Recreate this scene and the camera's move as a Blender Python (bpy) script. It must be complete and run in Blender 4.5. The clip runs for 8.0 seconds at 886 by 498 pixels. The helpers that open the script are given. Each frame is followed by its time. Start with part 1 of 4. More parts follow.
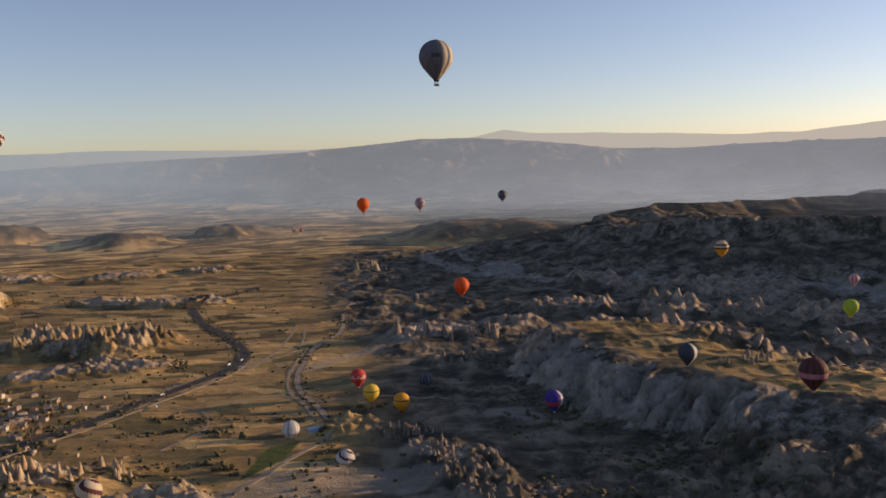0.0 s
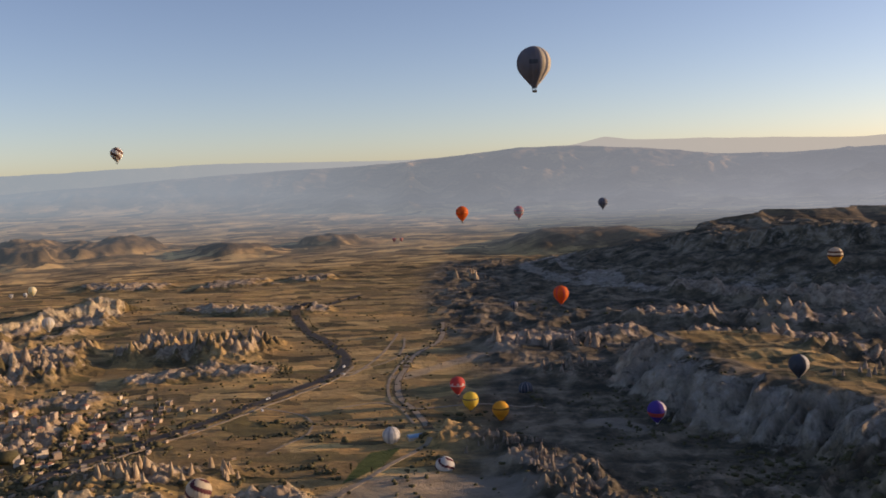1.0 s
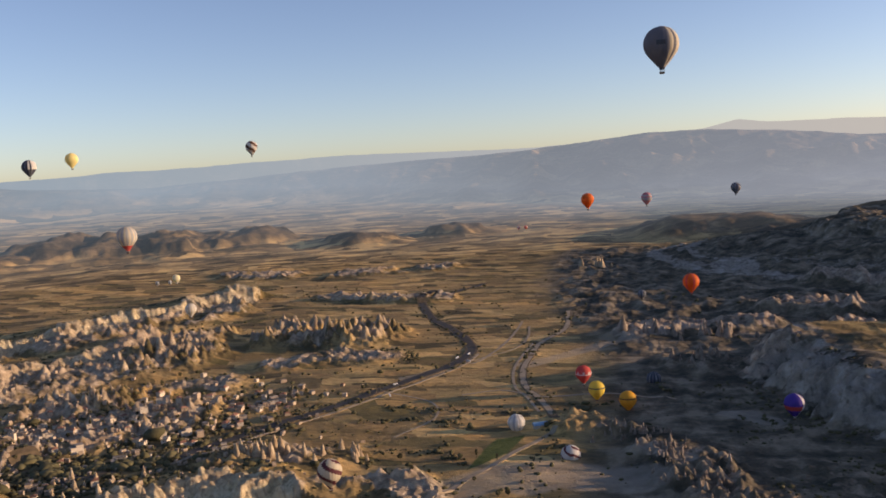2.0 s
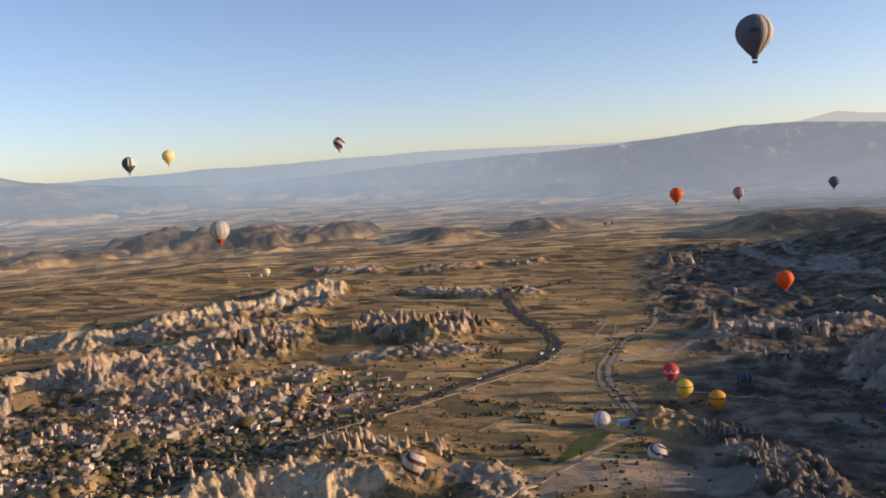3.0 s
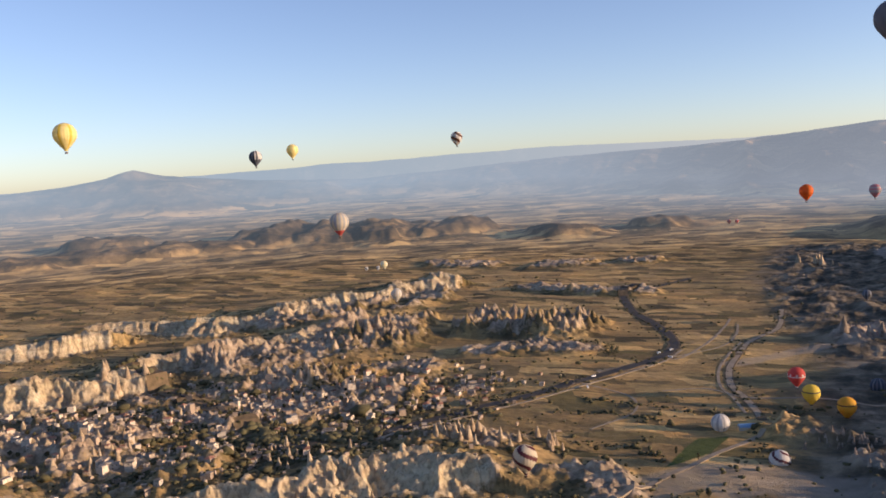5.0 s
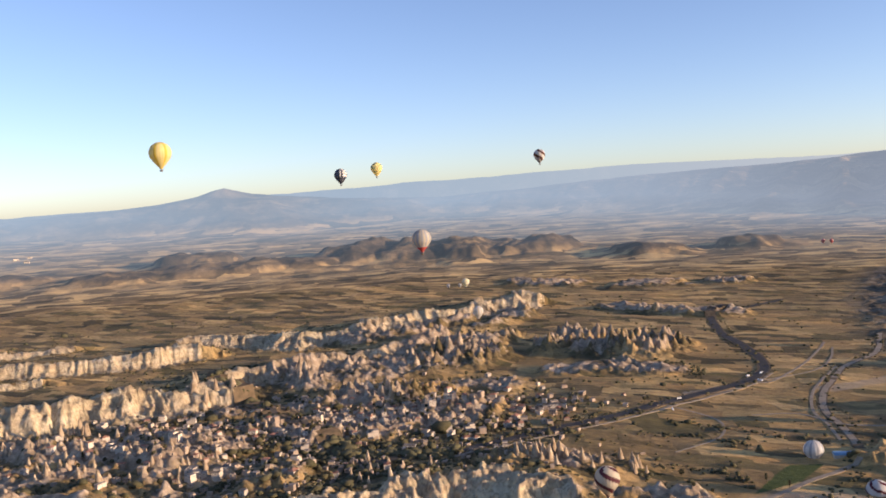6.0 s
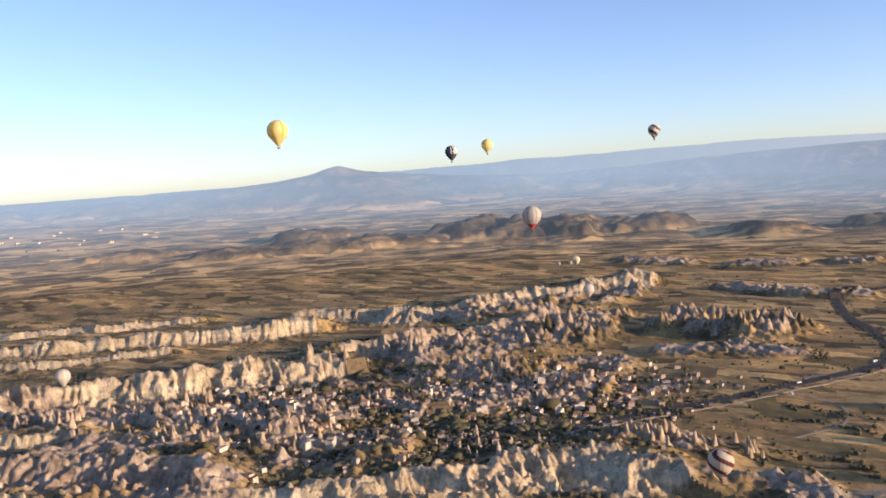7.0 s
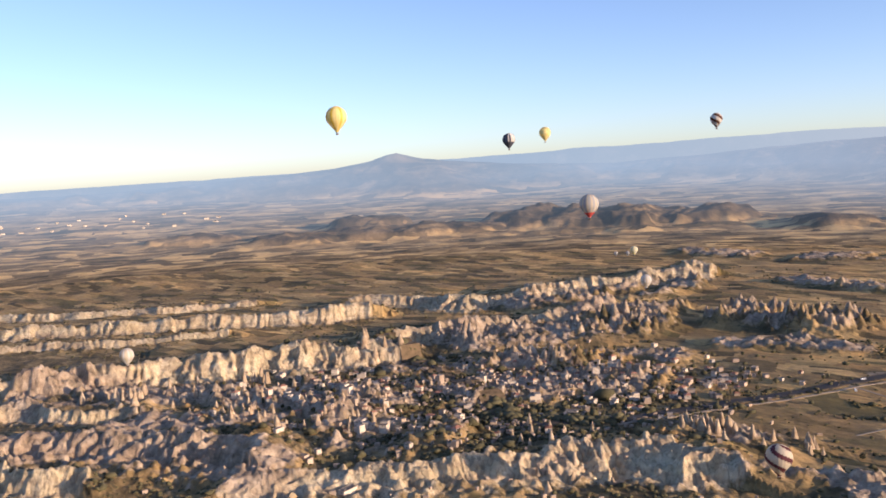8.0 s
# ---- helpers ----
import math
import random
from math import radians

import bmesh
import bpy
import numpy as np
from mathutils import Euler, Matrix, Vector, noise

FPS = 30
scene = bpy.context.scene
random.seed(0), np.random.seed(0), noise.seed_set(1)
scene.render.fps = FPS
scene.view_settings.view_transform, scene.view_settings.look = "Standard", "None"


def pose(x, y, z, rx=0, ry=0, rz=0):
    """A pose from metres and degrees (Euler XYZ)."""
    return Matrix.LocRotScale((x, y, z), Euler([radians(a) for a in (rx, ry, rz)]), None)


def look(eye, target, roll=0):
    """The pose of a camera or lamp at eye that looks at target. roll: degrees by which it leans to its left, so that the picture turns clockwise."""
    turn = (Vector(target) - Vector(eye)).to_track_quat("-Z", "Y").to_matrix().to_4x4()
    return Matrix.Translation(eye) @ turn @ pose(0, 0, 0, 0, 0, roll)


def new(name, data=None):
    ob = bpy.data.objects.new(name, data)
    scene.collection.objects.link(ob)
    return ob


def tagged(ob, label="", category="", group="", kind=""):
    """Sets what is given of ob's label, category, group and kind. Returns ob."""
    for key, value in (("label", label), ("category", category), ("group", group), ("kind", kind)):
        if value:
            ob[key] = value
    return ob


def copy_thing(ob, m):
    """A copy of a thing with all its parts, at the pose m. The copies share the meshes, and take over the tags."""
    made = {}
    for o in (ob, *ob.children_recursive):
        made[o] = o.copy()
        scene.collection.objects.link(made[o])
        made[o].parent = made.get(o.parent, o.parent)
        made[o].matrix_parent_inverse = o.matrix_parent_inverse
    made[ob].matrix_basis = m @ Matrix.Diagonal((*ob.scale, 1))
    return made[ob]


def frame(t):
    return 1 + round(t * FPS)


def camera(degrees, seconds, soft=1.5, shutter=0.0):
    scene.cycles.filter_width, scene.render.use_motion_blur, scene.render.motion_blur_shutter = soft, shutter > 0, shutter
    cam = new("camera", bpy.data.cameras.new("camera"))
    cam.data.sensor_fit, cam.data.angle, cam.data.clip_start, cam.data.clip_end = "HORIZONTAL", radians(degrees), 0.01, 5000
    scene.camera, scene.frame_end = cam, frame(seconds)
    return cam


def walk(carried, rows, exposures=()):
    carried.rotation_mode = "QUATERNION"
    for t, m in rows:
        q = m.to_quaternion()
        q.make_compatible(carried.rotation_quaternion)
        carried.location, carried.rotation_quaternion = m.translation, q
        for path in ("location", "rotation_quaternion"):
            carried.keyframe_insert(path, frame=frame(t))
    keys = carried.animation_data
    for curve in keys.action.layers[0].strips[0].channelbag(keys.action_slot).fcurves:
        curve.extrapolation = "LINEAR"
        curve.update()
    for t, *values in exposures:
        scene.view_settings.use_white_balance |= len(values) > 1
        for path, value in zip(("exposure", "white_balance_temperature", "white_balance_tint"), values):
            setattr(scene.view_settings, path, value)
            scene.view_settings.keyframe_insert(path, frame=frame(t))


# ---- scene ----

# ---------------------------------------------------------------- camera
EYE = 320.0                       # the eye's height over the valley floor
cam = camera(54.3, 8.0, soft=1.7)
ROWS = [                          # seconds, then the turn of the camera in degrees
    (0.0, 84.20, 1.69, -0.17),
    (0.5, 84.97, 2.21, 2.57),
    (1.0, 85.03, 2.46, 6.37),
    (1.5, 84.26, 2.57, 10.58),
    (2.0, 84.70, 3.45, 14.59),
    (3.5, 84.77, 3.66, 22.18),
    (4.0, 85.16, 3.88, 23.94),
    (5.5, 85.35, 3.30, 30.55),
    (6.0, 86.49, 3.40, 33.44),
    (6.5, 86.35, 3.14, 36.47),
    (7.0, 85.43, 3.48, 40.76),
    (7.5, 85.91, 3.61, 43.38),
    (8.0, 84.86, 2.93, 44.53),
]
DRIFT = (5.0, -3.0, -9.6)           # metres that the eye drifts in the whole clip
walk(cam, [(t, pose(DRIFT[0] * t / 8, DRIFT[1] * t / 8, EYE + DRIFT[2] * t / 8, rx, ry, rz)) for t, rx, ry, rz in ROWS],
     exposures=[(0.0, -0.13, 7850, 30), (1.0, -0.1, 7700, 30), (2.0, 0.05, 7350, 29), (3.5, 0.23, 7100, 29), (5.5, 0.28, 6900, 29), (6.5, 0.44, 6550, 28), (8.0, 0.44, 6450, 30)])

# ---------------------------------------------------------------- light
SUN_AZ, SUN_EL = 75.0, 8.6        # degrees to the right of the y axis, and over the horizon
sun_way = Vector((math.sin(radians(SUN_AZ)) * math.cos(radians(SUN_EL)), math.cos(radians(SUN_AZ)) * math.cos(radians(SUN_EL)), math.sin(radians(SUN_EL))))
world = bpy.data.worlds.new("morning_sky")
scene.world = world
world.use_nodes = True
wn = world.node_tree.nodes
sky = wn.new("ShaderNodeTexSky")
sky.sky_type, sky.sun_disc = "NISHITA", False
sky.sun_elevation, sky.sun_rotation = radians(SUN_EL), radians(SUN_AZ)
sky.altitude, sky.air_density, sky.dust_density, sky.ozone_density = 1200, 0.83, 1.3, 2.2
wn["Background"].inputs[1].default_value = 0.2
world.node_tree.links.new(sky.outputs[0], wn["Background"].inputs[0])
sun = new("sun", bpy.data.lights.new("sun", "SUN"))
sun.data.energy, sun.data.angle, sun.data.color = 5.5, radians(0.6), (1.0, 0.80, 0.51)
sun.matrix_world = look(sun_way * 1000, (0, 0, 0))


# ---------------------------------------------------------------- materials
class Nodes:
    """A small builder for a node material."""

    def __init__(self, name):
        self.mat = bpy.data.materials.new(name)
        self.mat.use_nodes = True
        self.tree = self.mat.node_tree
        self.bsdf = self.tree.nodes["Principled BSDF"]
        self.bsdf.inputs["Specular IOR Level"].default_value = 0.2
        self.geo = self.tree.nodes.new("ShaderNodeNewGeometry")

    def node(self, kind, props=(), **ins):
        n = self.tree.nodes.new(kind)
        for k, v in dict(props).items():
            setattr(n, k, v)
        for k, v in ins.items():
            self.put(v, n.inputs[int(k[1:]) if k[0] == "i" and k[1:].isdigit() else k])
        return n

    def put(self, v, socket):
        if isinstance(v, bpy.types.NodeSocket):
            self.tree.links.new(v, socket)
        elif isinstance(v, tuple) and len(v) == 3 and socket.type == "RGBA":
            socket.default_value = (*v, 1)
        else:
            socket.default_value = v

    def where(self, sx=1.0, sy=1.0, sz=1.0, turn=0.0):
        m = self.node("ShaderNodeMapping", i0=self.geo.outputs["Position"])
        m.inputs["Scale"].default_value = (sx, sy, sz)
        m.inputs["Rotation"].default_value = (0, 0, radians(turn))
        return m.outputs[0]

    def noise(self, at, scale, detail=4.0, rough=0.55):
        return self.node("ShaderNodeTexNoise", Vector=at, Scale=scale, Detail=detail, Roughness=rough).outputs[0]

    def ramp(self, fac, stops):
        n = self.node("ShaderNodeValToRGB", i0=fac)
        e = n.color_ramp.elements
        while len(e) < len(stops):
            e.new(0.5)
        for el, (p, c) in zip(e, stops):
            el.position, el.color = p, (*c, 1)
        return n.outputs[0]

    def mix(self, fac, a, b, how="MIX"):
        n = self.node("ShaderNodeMix", {"data_type": "RGBA", "blend_type": how})
        self.put(fac, n.inputs[0]), self.put(a, n.inputs[6]), self.put(b, n.inputs[7])
        return n.outputs[2]

    def math(self, how, a, b=0.0, clamp=False):
        n = self.node("ShaderNodeMath", {"operation": how, "use_clamp": clamp}, i0=a, i1=b)
        return n.outputs[0]

    def attr(self, name):
        return self.node("ShaderNodeAttribute", {"attribute_name": name}).outputs["Fac"]

    def done(self, colour, rough=0.9, bump=None, strength=0.5, distance=1.0):
        self.put(colour, self.bsdf.inputs["Base Color"])
        self.put(rough, self.bsdf.inputs["Roughness"])
        if bump is not None:
            b = self.node("ShaderNodeBump", Height=bump, Strength=strength, Distance=distance)
            self.tree.links.new(b.outputs[0], self.bsdf.inputs["Normal"])
        return self.mat


def plain(name, colour, rough=0.8, vary=0.15, scale=0.5, metal=0.0):
    n = Nodes(name)
    k = n.noise(n.where(), scale, 4)
    r = n.node("ShaderNodeObjectInfo").outputs["Random"]
    k = n.math("ADD", n.math("MULTIPLY", k, 0.6), n.math("MULTIPLY", r, 0.4))
    lo, hi = tuple(c * (1 - vary) for c in colour), tuple(min(1, c * (1 + vary)) for c in colour)
    n.bsdf.inputs["Metallic"].default_value = metal
    return n.done(n.ramp(k, [(0.3, lo), (0.7, hi)]), rough)


def ground_material():
    n = Nodes("valley_ground")
    at = n.where()
    wob = n.node("ShaderNodeTexNoise", Vector=at, Scale=0.006, Detail=2.0).outputs["Color"]
    warp = n.node("ShaderNodeVectorMath", {"operation": "MULTIPLY_ADD"}, i0=wob, i1=(60.0, 60.0, 0.0), i2=at).outputs[0]
    m = n.node("ShaderNodeMapping", i0=warp)
    m.inputs["Scale"].default_value, m.inputs["Rotation"].default_value = (0.014, 0.033, 0.0), (0, 0, radians(-12))
    cell = n.node("ShaderNodeTexVoronoi", {"distance": "CHEBYCHEV"}, Vector=m.outputs[0], Scale=1.0, Randomness=0.85)
    pick = n.node("ShaderNodeSeparateColor", i0=cell.outputs["Color"])
    fields = n.ramp(pick.outputs[0], [(0.0, (0.08, 0.066, 0.035)), (0.15, (0.16, 0.118, 0.058)), (0.28, (0.43, 0.285, 0.12)),
                                      (0.50, (0.28, 0.188, 0.088)), (0.70, (0.60, 0.41, 0.18)), (0.93, (0.13, 0.108, 0.048))])
    wild = n.ramp(n.noise(at, 0.012, 8, 0.62), [(0.33, (0.085, 0.068, 0.036)), (0.48, (0.24, 0.17, 0.082)), (0.62, (0.44, 0.31, 0.15))])
    colour = n.mix(n.attr("field"), wild, fields)
    colour = n.mix(0.85, colour, n.ramp(n.noise(n.where(0.5, 1.3, 1, -10), 0.0045, 4, 0.6), [(0.36, (0.62, 0.64, 0.62)), (0.5, (1.0, 1.0, 1.0)), (0.63, (1.5, 1.38, 1.2))]), "MULTIPLY")
    scrub = n.node("ShaderNodeTexNoise", Vector=n.where(1, 1.6, 1, 20), Scale=0.055, Detail=6.0, Roughness=0.7).outputs[0]
    scrub_mask = n.ramp(scrub, [(0.50, (0, 0, 0)), (0.60, (1, 1, 1))])
    colour = n.mix(n.math("MULTIPLY", scrub_mask, n.math("SUBTRACT", 0.75, n.math("MULTIPLY", n.attr("field"), 0.5))), colour, (0.062, 0.058, 0.032))
    fine = n.noise(n.where(0.7, 1.3, 1, -14), 0.09, 6, 0.7)
    colour = n.mix(0.55, colour, n.ramp(fine, [(0.33, (0.50, 0.48, 0.45)), (0.5, (1.0, 0.98, 0.95)), (0.66, (1.45, 1.4, 1.3))]), "MULTIPLY")
    # long dark streaks painted along the shadow direction, with dark scrub
    lines = n.ramp(n.noise(n.where(0.45, 1.5, 1, -14), 0.016, 6, 0.62), [(0.53, (0, 0, 0)), (0.60, (1, 1, 1))])
    colour = n.mix(n.math("MULTIPLY", lines, 0.25), colour, (0.085, 0.072, 0.04))
    # shade painted into the ground past the shadow's edge, with its dark scrub
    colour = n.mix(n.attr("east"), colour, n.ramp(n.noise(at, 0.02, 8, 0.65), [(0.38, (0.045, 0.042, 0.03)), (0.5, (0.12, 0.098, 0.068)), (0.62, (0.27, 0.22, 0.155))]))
    tuff = n.ramp(n.noise(at, 0.03, 6, 0.6), [(0.28, (0.36, 0.275, 0.155)), (0.5, (0.60, 0.49, 0.305)), (0.72, (0.72, 0.63, 0.44))])
    band = n.noise(n.where(0.004, 0.004, 0.16), 1.0, 3)
    tuff = n.mix(n.math("MULTIPLY", n.ramp(band, [(0.42, (0, 0, 0)), (0.62, (1, 1, 1))]), 0.35), tuff, (0.34, 0.22, 0.16))
    # thin dark vertical streaks paint the shaded gaps between the cliff ribs
    crevice_shade = n.ramp(n.noise(n.where(0.24, 0.24, 0.025), 1.0, 6, 0.65), [(0.38, (1, 1, 1)), (0.52, (0, 0, 0))])
    tuff = n.mix(n.math("MULTIPLY", crevice_shade, 0.62), tuff, (0.22, 0.16, 0.10))
    # greyer tuff there too: shade put into the rock colour
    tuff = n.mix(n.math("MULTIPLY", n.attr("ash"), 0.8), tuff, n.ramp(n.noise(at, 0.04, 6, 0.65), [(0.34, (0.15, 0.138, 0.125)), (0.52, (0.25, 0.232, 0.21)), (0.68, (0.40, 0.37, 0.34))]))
    tuff = n.mix(n.math("MULTIPLY", n.attr("spur"), 0.75), tuff, n.ramp(n.noise(at, 0.05, 6, 0.68), [(0.36, (0.13, 0.095, 0.068)), (0.5, (0.34, 0.25, 0.18)), (0.64, (0.58, 0.46, 0.34))]))
    rk = n.math("ADD", n.attr("rock"), n.math("MULTIPLY", n.math("SUBTRACT", n.noise(at, 0.07, 5, 0.65), 0.5), 1.1))
    colour = n.mix(n.ramp(rk, [(0.38, (0, 0, 0)), (0.60, (1, 1, 1))]), colour, tuff)
    colour = n.mix(n.attr("pale"), colour, n.ramp(n.noise(at, 0.05, 5), [(0.3, (0.30, 0.25, 0.19)), (0.7, (0.44, 0.38, 0.31))]))
    colour = n.mix(n.attr("green"), colour, n.ramp(n.noise(at, 0.09, 5), [(0.3, (0.05, 0.075, 0.02)), (0.7, (0.10, 0.12, 0.035))]))
    grit = n.math("ADD", n.noise(at, 0.25, 6, 0.65), n.math("MULTIPLY", scrub, 1.5))
    ribs = n.math("MULTIPLY", n.noise(n.where(0.24, 0.24, 0.025), 1.0, 6, 0.65), n.math("MULTIPLY", n.attr("rock"), 2.2))
    return n.done(colour, 0.95, n.math("ADD", grit, ribs), 0.72, 2.4)


def haze_material(name, cool, warm, bands):
    """Distant land with morning haze painted in: a backdrop that shines by emission."""
    n = Nodes(name)
    # bearing and distance, so that strips of land lie across the line of sight as they do far off
    xyz = n.node("ShaderNodeSeparateXYZ", i0=n.geo.outputs["Position"])
    bearing = n.math("ARCTAN2", xyz.outputs[0], xyz.outputs[1])
    out = n.node("ShaderNodeVectorMath", {"operation": "LENGTH"}, i0=n.where(1, 1, 0)).outputs["Value"]
    flat = n.node("ShaderNodeCombineXYZ", i0=n.math("MULTIPLY", bearing, 3600.0), i1=n.math("MULTIPLY", out, 1.6), i2=0.0).outputs[0]
    wob = n.node("ShaderNodeTexNoise", Vector=flat, Scale=0.004, Detail=3.0).outputs["Color"]
    warp = n.node("ShaderNodeVectorMath", {"operation": "MULTIPLY_ADD"}, i0=wob, i1=(160.0, 160.0, 0.0), i2=flat).outputs[0]
    m = n.node("ShaderNodeMapping", i0=warp)
    m.inputs["Scale"].default_value, m.inputs["Rotation"].default_value = (0.0085, 0.019, 0.0), (0, 0, radians(4))
    strip = n.node("ShaderNodeTexVoronoi", {"distance": "CHEBYCHEV"}, Vector=m.outputs[0], Scale=1.0)
    pick = n.node("ShaderNodeSeparateColor", i0=strip.outputs["Color"]).outputs[0]
    patch = n.noise(flat, 0.005, 10, 0.72)
    k = n.math("ADD", n.math("MULTIPLY", patch, 1 - bands), n.math("MULTIPLY", pick, bands))
    colour = n.ramp(k, [(0.34, (0.08, 0.064, 0.034)), (0.46, (0.22, 0.152, 0.075)), (0.56, (0.42, 0.285, 0.13)), (0.65, (0.70, 0.47, 0.20))])
    colour = n.mix(n.attr("dark"), colour, n.ramp(patch, [(0.35, (0.034, 0.031, 0.028)), (0.52, (0.075, 0.06, 0.046)), (0.66, (0.24, 0.18, 0.12))]))
    n.done(colour, 1.0, patch, 0.6, 8.0)
    # haze painted as emission: it hides the land's light, and warms towards the sun
    haze_glow = n.node("ShaderNodeEmission", Color=n.mix(n.attr("sunward"), cool, warm))
    veil = n.node("ShaderNodeMixShader", i0=n.attr("air"), i1=n.bsdf.outputs[0], i2=haze_glow.outputs[0])
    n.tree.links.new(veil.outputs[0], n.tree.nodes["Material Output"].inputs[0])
    return n.mat


def road_material(name, lo, hi):
    n = Nodes(name)
    return n.done(n.ramp(n.noise(n.where(), 0.12, 5), [(0.3, lo), (0.7, hi)]), 0.9)


def cloth(name, colour):
    """Balloon fabric: thin, so that some light comes through."""
    n = Nodes(name)
    k = n.noise(n.where(), 0.25, 4)
    c = n.ramp(k, [(0.3, tuple(v * 0.88 for v in colour)), (0.7, colour)])
    n.done(c, 0.65)
    thin = n.node("ShaderNodeBsdfTranslucent", Color=c)
    blend = n.node("ShaderNodeMixShader", i0=0.32, i1=n.bsdf.outputs[0], i2=thin.outputs[0])
    n.tree.links.new(blend.outputs[0], n.tree.nodes["Material Output"].inputs[0])
    return n.mat


M_GROUND = ground_material()
# emission colours of the painted haze: cool, then warm towards the sun
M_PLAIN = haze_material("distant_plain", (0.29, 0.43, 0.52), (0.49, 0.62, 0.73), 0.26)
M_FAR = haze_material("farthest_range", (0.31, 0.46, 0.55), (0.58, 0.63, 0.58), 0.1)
M_ASPHALT = road_material("asphalt", (0.045, 0.043, 0.042), (0.075, 0.070, 0.066))
M_DIRT = road_material("dirt_track", (0.24, 0.19, 0.13), (0.38, 0.31, 0.23))
M_LEAF = plain("foliage", (0.078, 0.07, 0.036), 0.9, 0.5, 0.4)
M_BARK = plain("bark", (0.10, 0.07, 0.05), 0.9)
M_STONE = plain("house_stone", (0.40, 0.31, 0.23), 0.9, 0.3, 0.3)
M_WHITE = plain("whitewash", (0.52, 0.45, 0.36), 0.85, 0.15)
M_TILE = plain("roof_tile", (0.30, 0.15, 0.10), 0.85, 0.35)
M_SLAB = plain("flat_roof", (0.26, 0.22, 0.18), 0.9, 0.4, 0.2)
M_GLASS = plain("window_glass", (0.03, 0.035, 0.04), 0.15, 0.1)
M_WICKER = plain("wicker", (0.16, 0.09, 0.045), 0.8, 0.3, 2.0)
M_STEEL = plain("burner_steel", (0.35, 0.35, 0.36), 0.35, 0.1, 2.0, 1.0)
M_ROPE = plain("rope", (0.12, 0.11, 0.10), 0.8)


def tuff_material(name, lo, mid, hi):
    n = Nodes(name)
    at = n.where()
    c = n.ramp(n.noise(at, 0.12, 6, 0.6), [(0.30, lo), (0.5, mid), (0.70, hi)])
    c = n.mix(n.math("MULTIPLY", n.node("ShaderNodeObjectInfo").outputs["Random"], 0.45), c, lo)
    return n.done(c, 0.95, n.noise(n.where(1, 1, 0.25), 0.5, 5, 0.65), 0.7, 1.0)


M_TUFF = tuff_material("tuff_stone", (0.22, 0.15, 0.09), (0.44, 0.34, 0.23), (0.60, 0.49, 0.35))
# darker copy of the tuff for spires on the shaded side of the valley
M_TUFF_DARK = tuff_material("dark_grey_tuff", (0.12, 0.095, 0.075), (0.27, 0.22, 0.175), (0.44, 0.36, 0.29))


# ---------------------------------------------------------------- arithmetic of the land
def hashed(ix, iy, seed):
    h = (ix.astype(np.int64) * 374761393 + iy.astype(np.int64) * 668265263 + seed * 1442695041) & 0xFFFFFFFF
    h = ((h ^ (h >> 13)) * 1274126177) & 0xFFFFFFFF
    return ((h ^ (h >> 16)) & 0xFFFF) / 65535.0


def value_noise(x, y, seed=0):
    ix, iy = np.floor(x), np.floor(y)
    fx, fy = x - ix, y - iy
    fx, fy = fx * fx * (3 - 2 * fx), fy * fy * (3 - 2 * fy)
    a, b = hashed(ix, iy, seed), hashed(ix + 1, iy, seed)
    c, d = hashed(ix, iy + 1, seed), hashed(ix + 1, iy + 1, seed)
    return (a + (b - a) * fx) * (1 - fy) + (c + (d - c) * fx) * fy


def fbm(x, y, scale, octaves=4, seed=0, gain=0.5):
    total, amp, norm = 0.0, 1.0, 0.0
    for o in range(octaves):
        total = total + amp * value_noise(x / scale, y / scale, seed + o * 17)
        norm, amp, scale = norm + amp, amp * gain, scale * 0.5
    return total / norm


def ridged(x, y, scale, octaves=4, seed=0):
    total, amp, norm = 0.0, 1.0, 0.0
    for o in range(octaves):
        total = total + amp * (1 - np.abs(2 * value_noise(x / scale, y / scale, seed + o * 31) - 1))
        norm, amp, scale = norm + amp, amp * 0.5, scale * 0.5
    return total / norm


def step(a, b, v):
    t = np.clip((v - a) / (b - a), 0, 1)
    return t * t * (3 - 2 * t)


def cones(x, y, cell, seed, sharp=1.05):
    """Height 0 to 1 of a field of pointed rock cones, about one a cell."""
    ix, iy = np.floor(x / cell), np.floor(y / cell)
    best = np.zeros_like(x)
    for dx in (-1, 0, 1):
        for dy in (-1, 0, 1):
            cx, cy = ix + dx, iy + dy
            px = (cx + 0.15 + 0.7 * hashed(cx, cy, seed)) * cell
            py = (cy + 0.15 + 0.7 * hashed(cx, cy, seed + 5)) * cell
            tall = 0.35 + 0.65 * hashed(cx, cy, seed + 9)
            d = np.hypot(x - px, y - py) / (cell * (0.35 + 0.3 * tall))
            best = np.maximum(best, tall * np.clip(1 - d, 0, 1) ** sharp)
    return best


def along(x, y, pts):
    """Distance from a line of points: unsigned, signed (plus on its left), the length along it, and the way past its ends."""
    best = np.full(x.shape, 1e9)
    side, run, past = np.zeros_like(x), np.zeros_like(x), np.zeros_like(x)
    start = 0.0
    for (ax, ay), (bx, by) in zip(pts, pts[1:]):
        dx, dy = bx - ax, by - ay
        n = math.hypot(dx, dy)
        u = ((x - ax) * dx + (y - ay) * dy) / n
        perp = (dx * (y - ay) - dy * (x - ax)) / n
        v = np.clip(u, 0, n)
        d = np.hypot(perp, u - v)
        near = d < best
        best = np.where(near, d, best)
        side = np.where(near, np.sign(perp) * d, side)
        run = np.where(near, start + v, run)
        past = np.where(near, np.abs(u - v), past)
        start += n
    return best, side, run, past, start


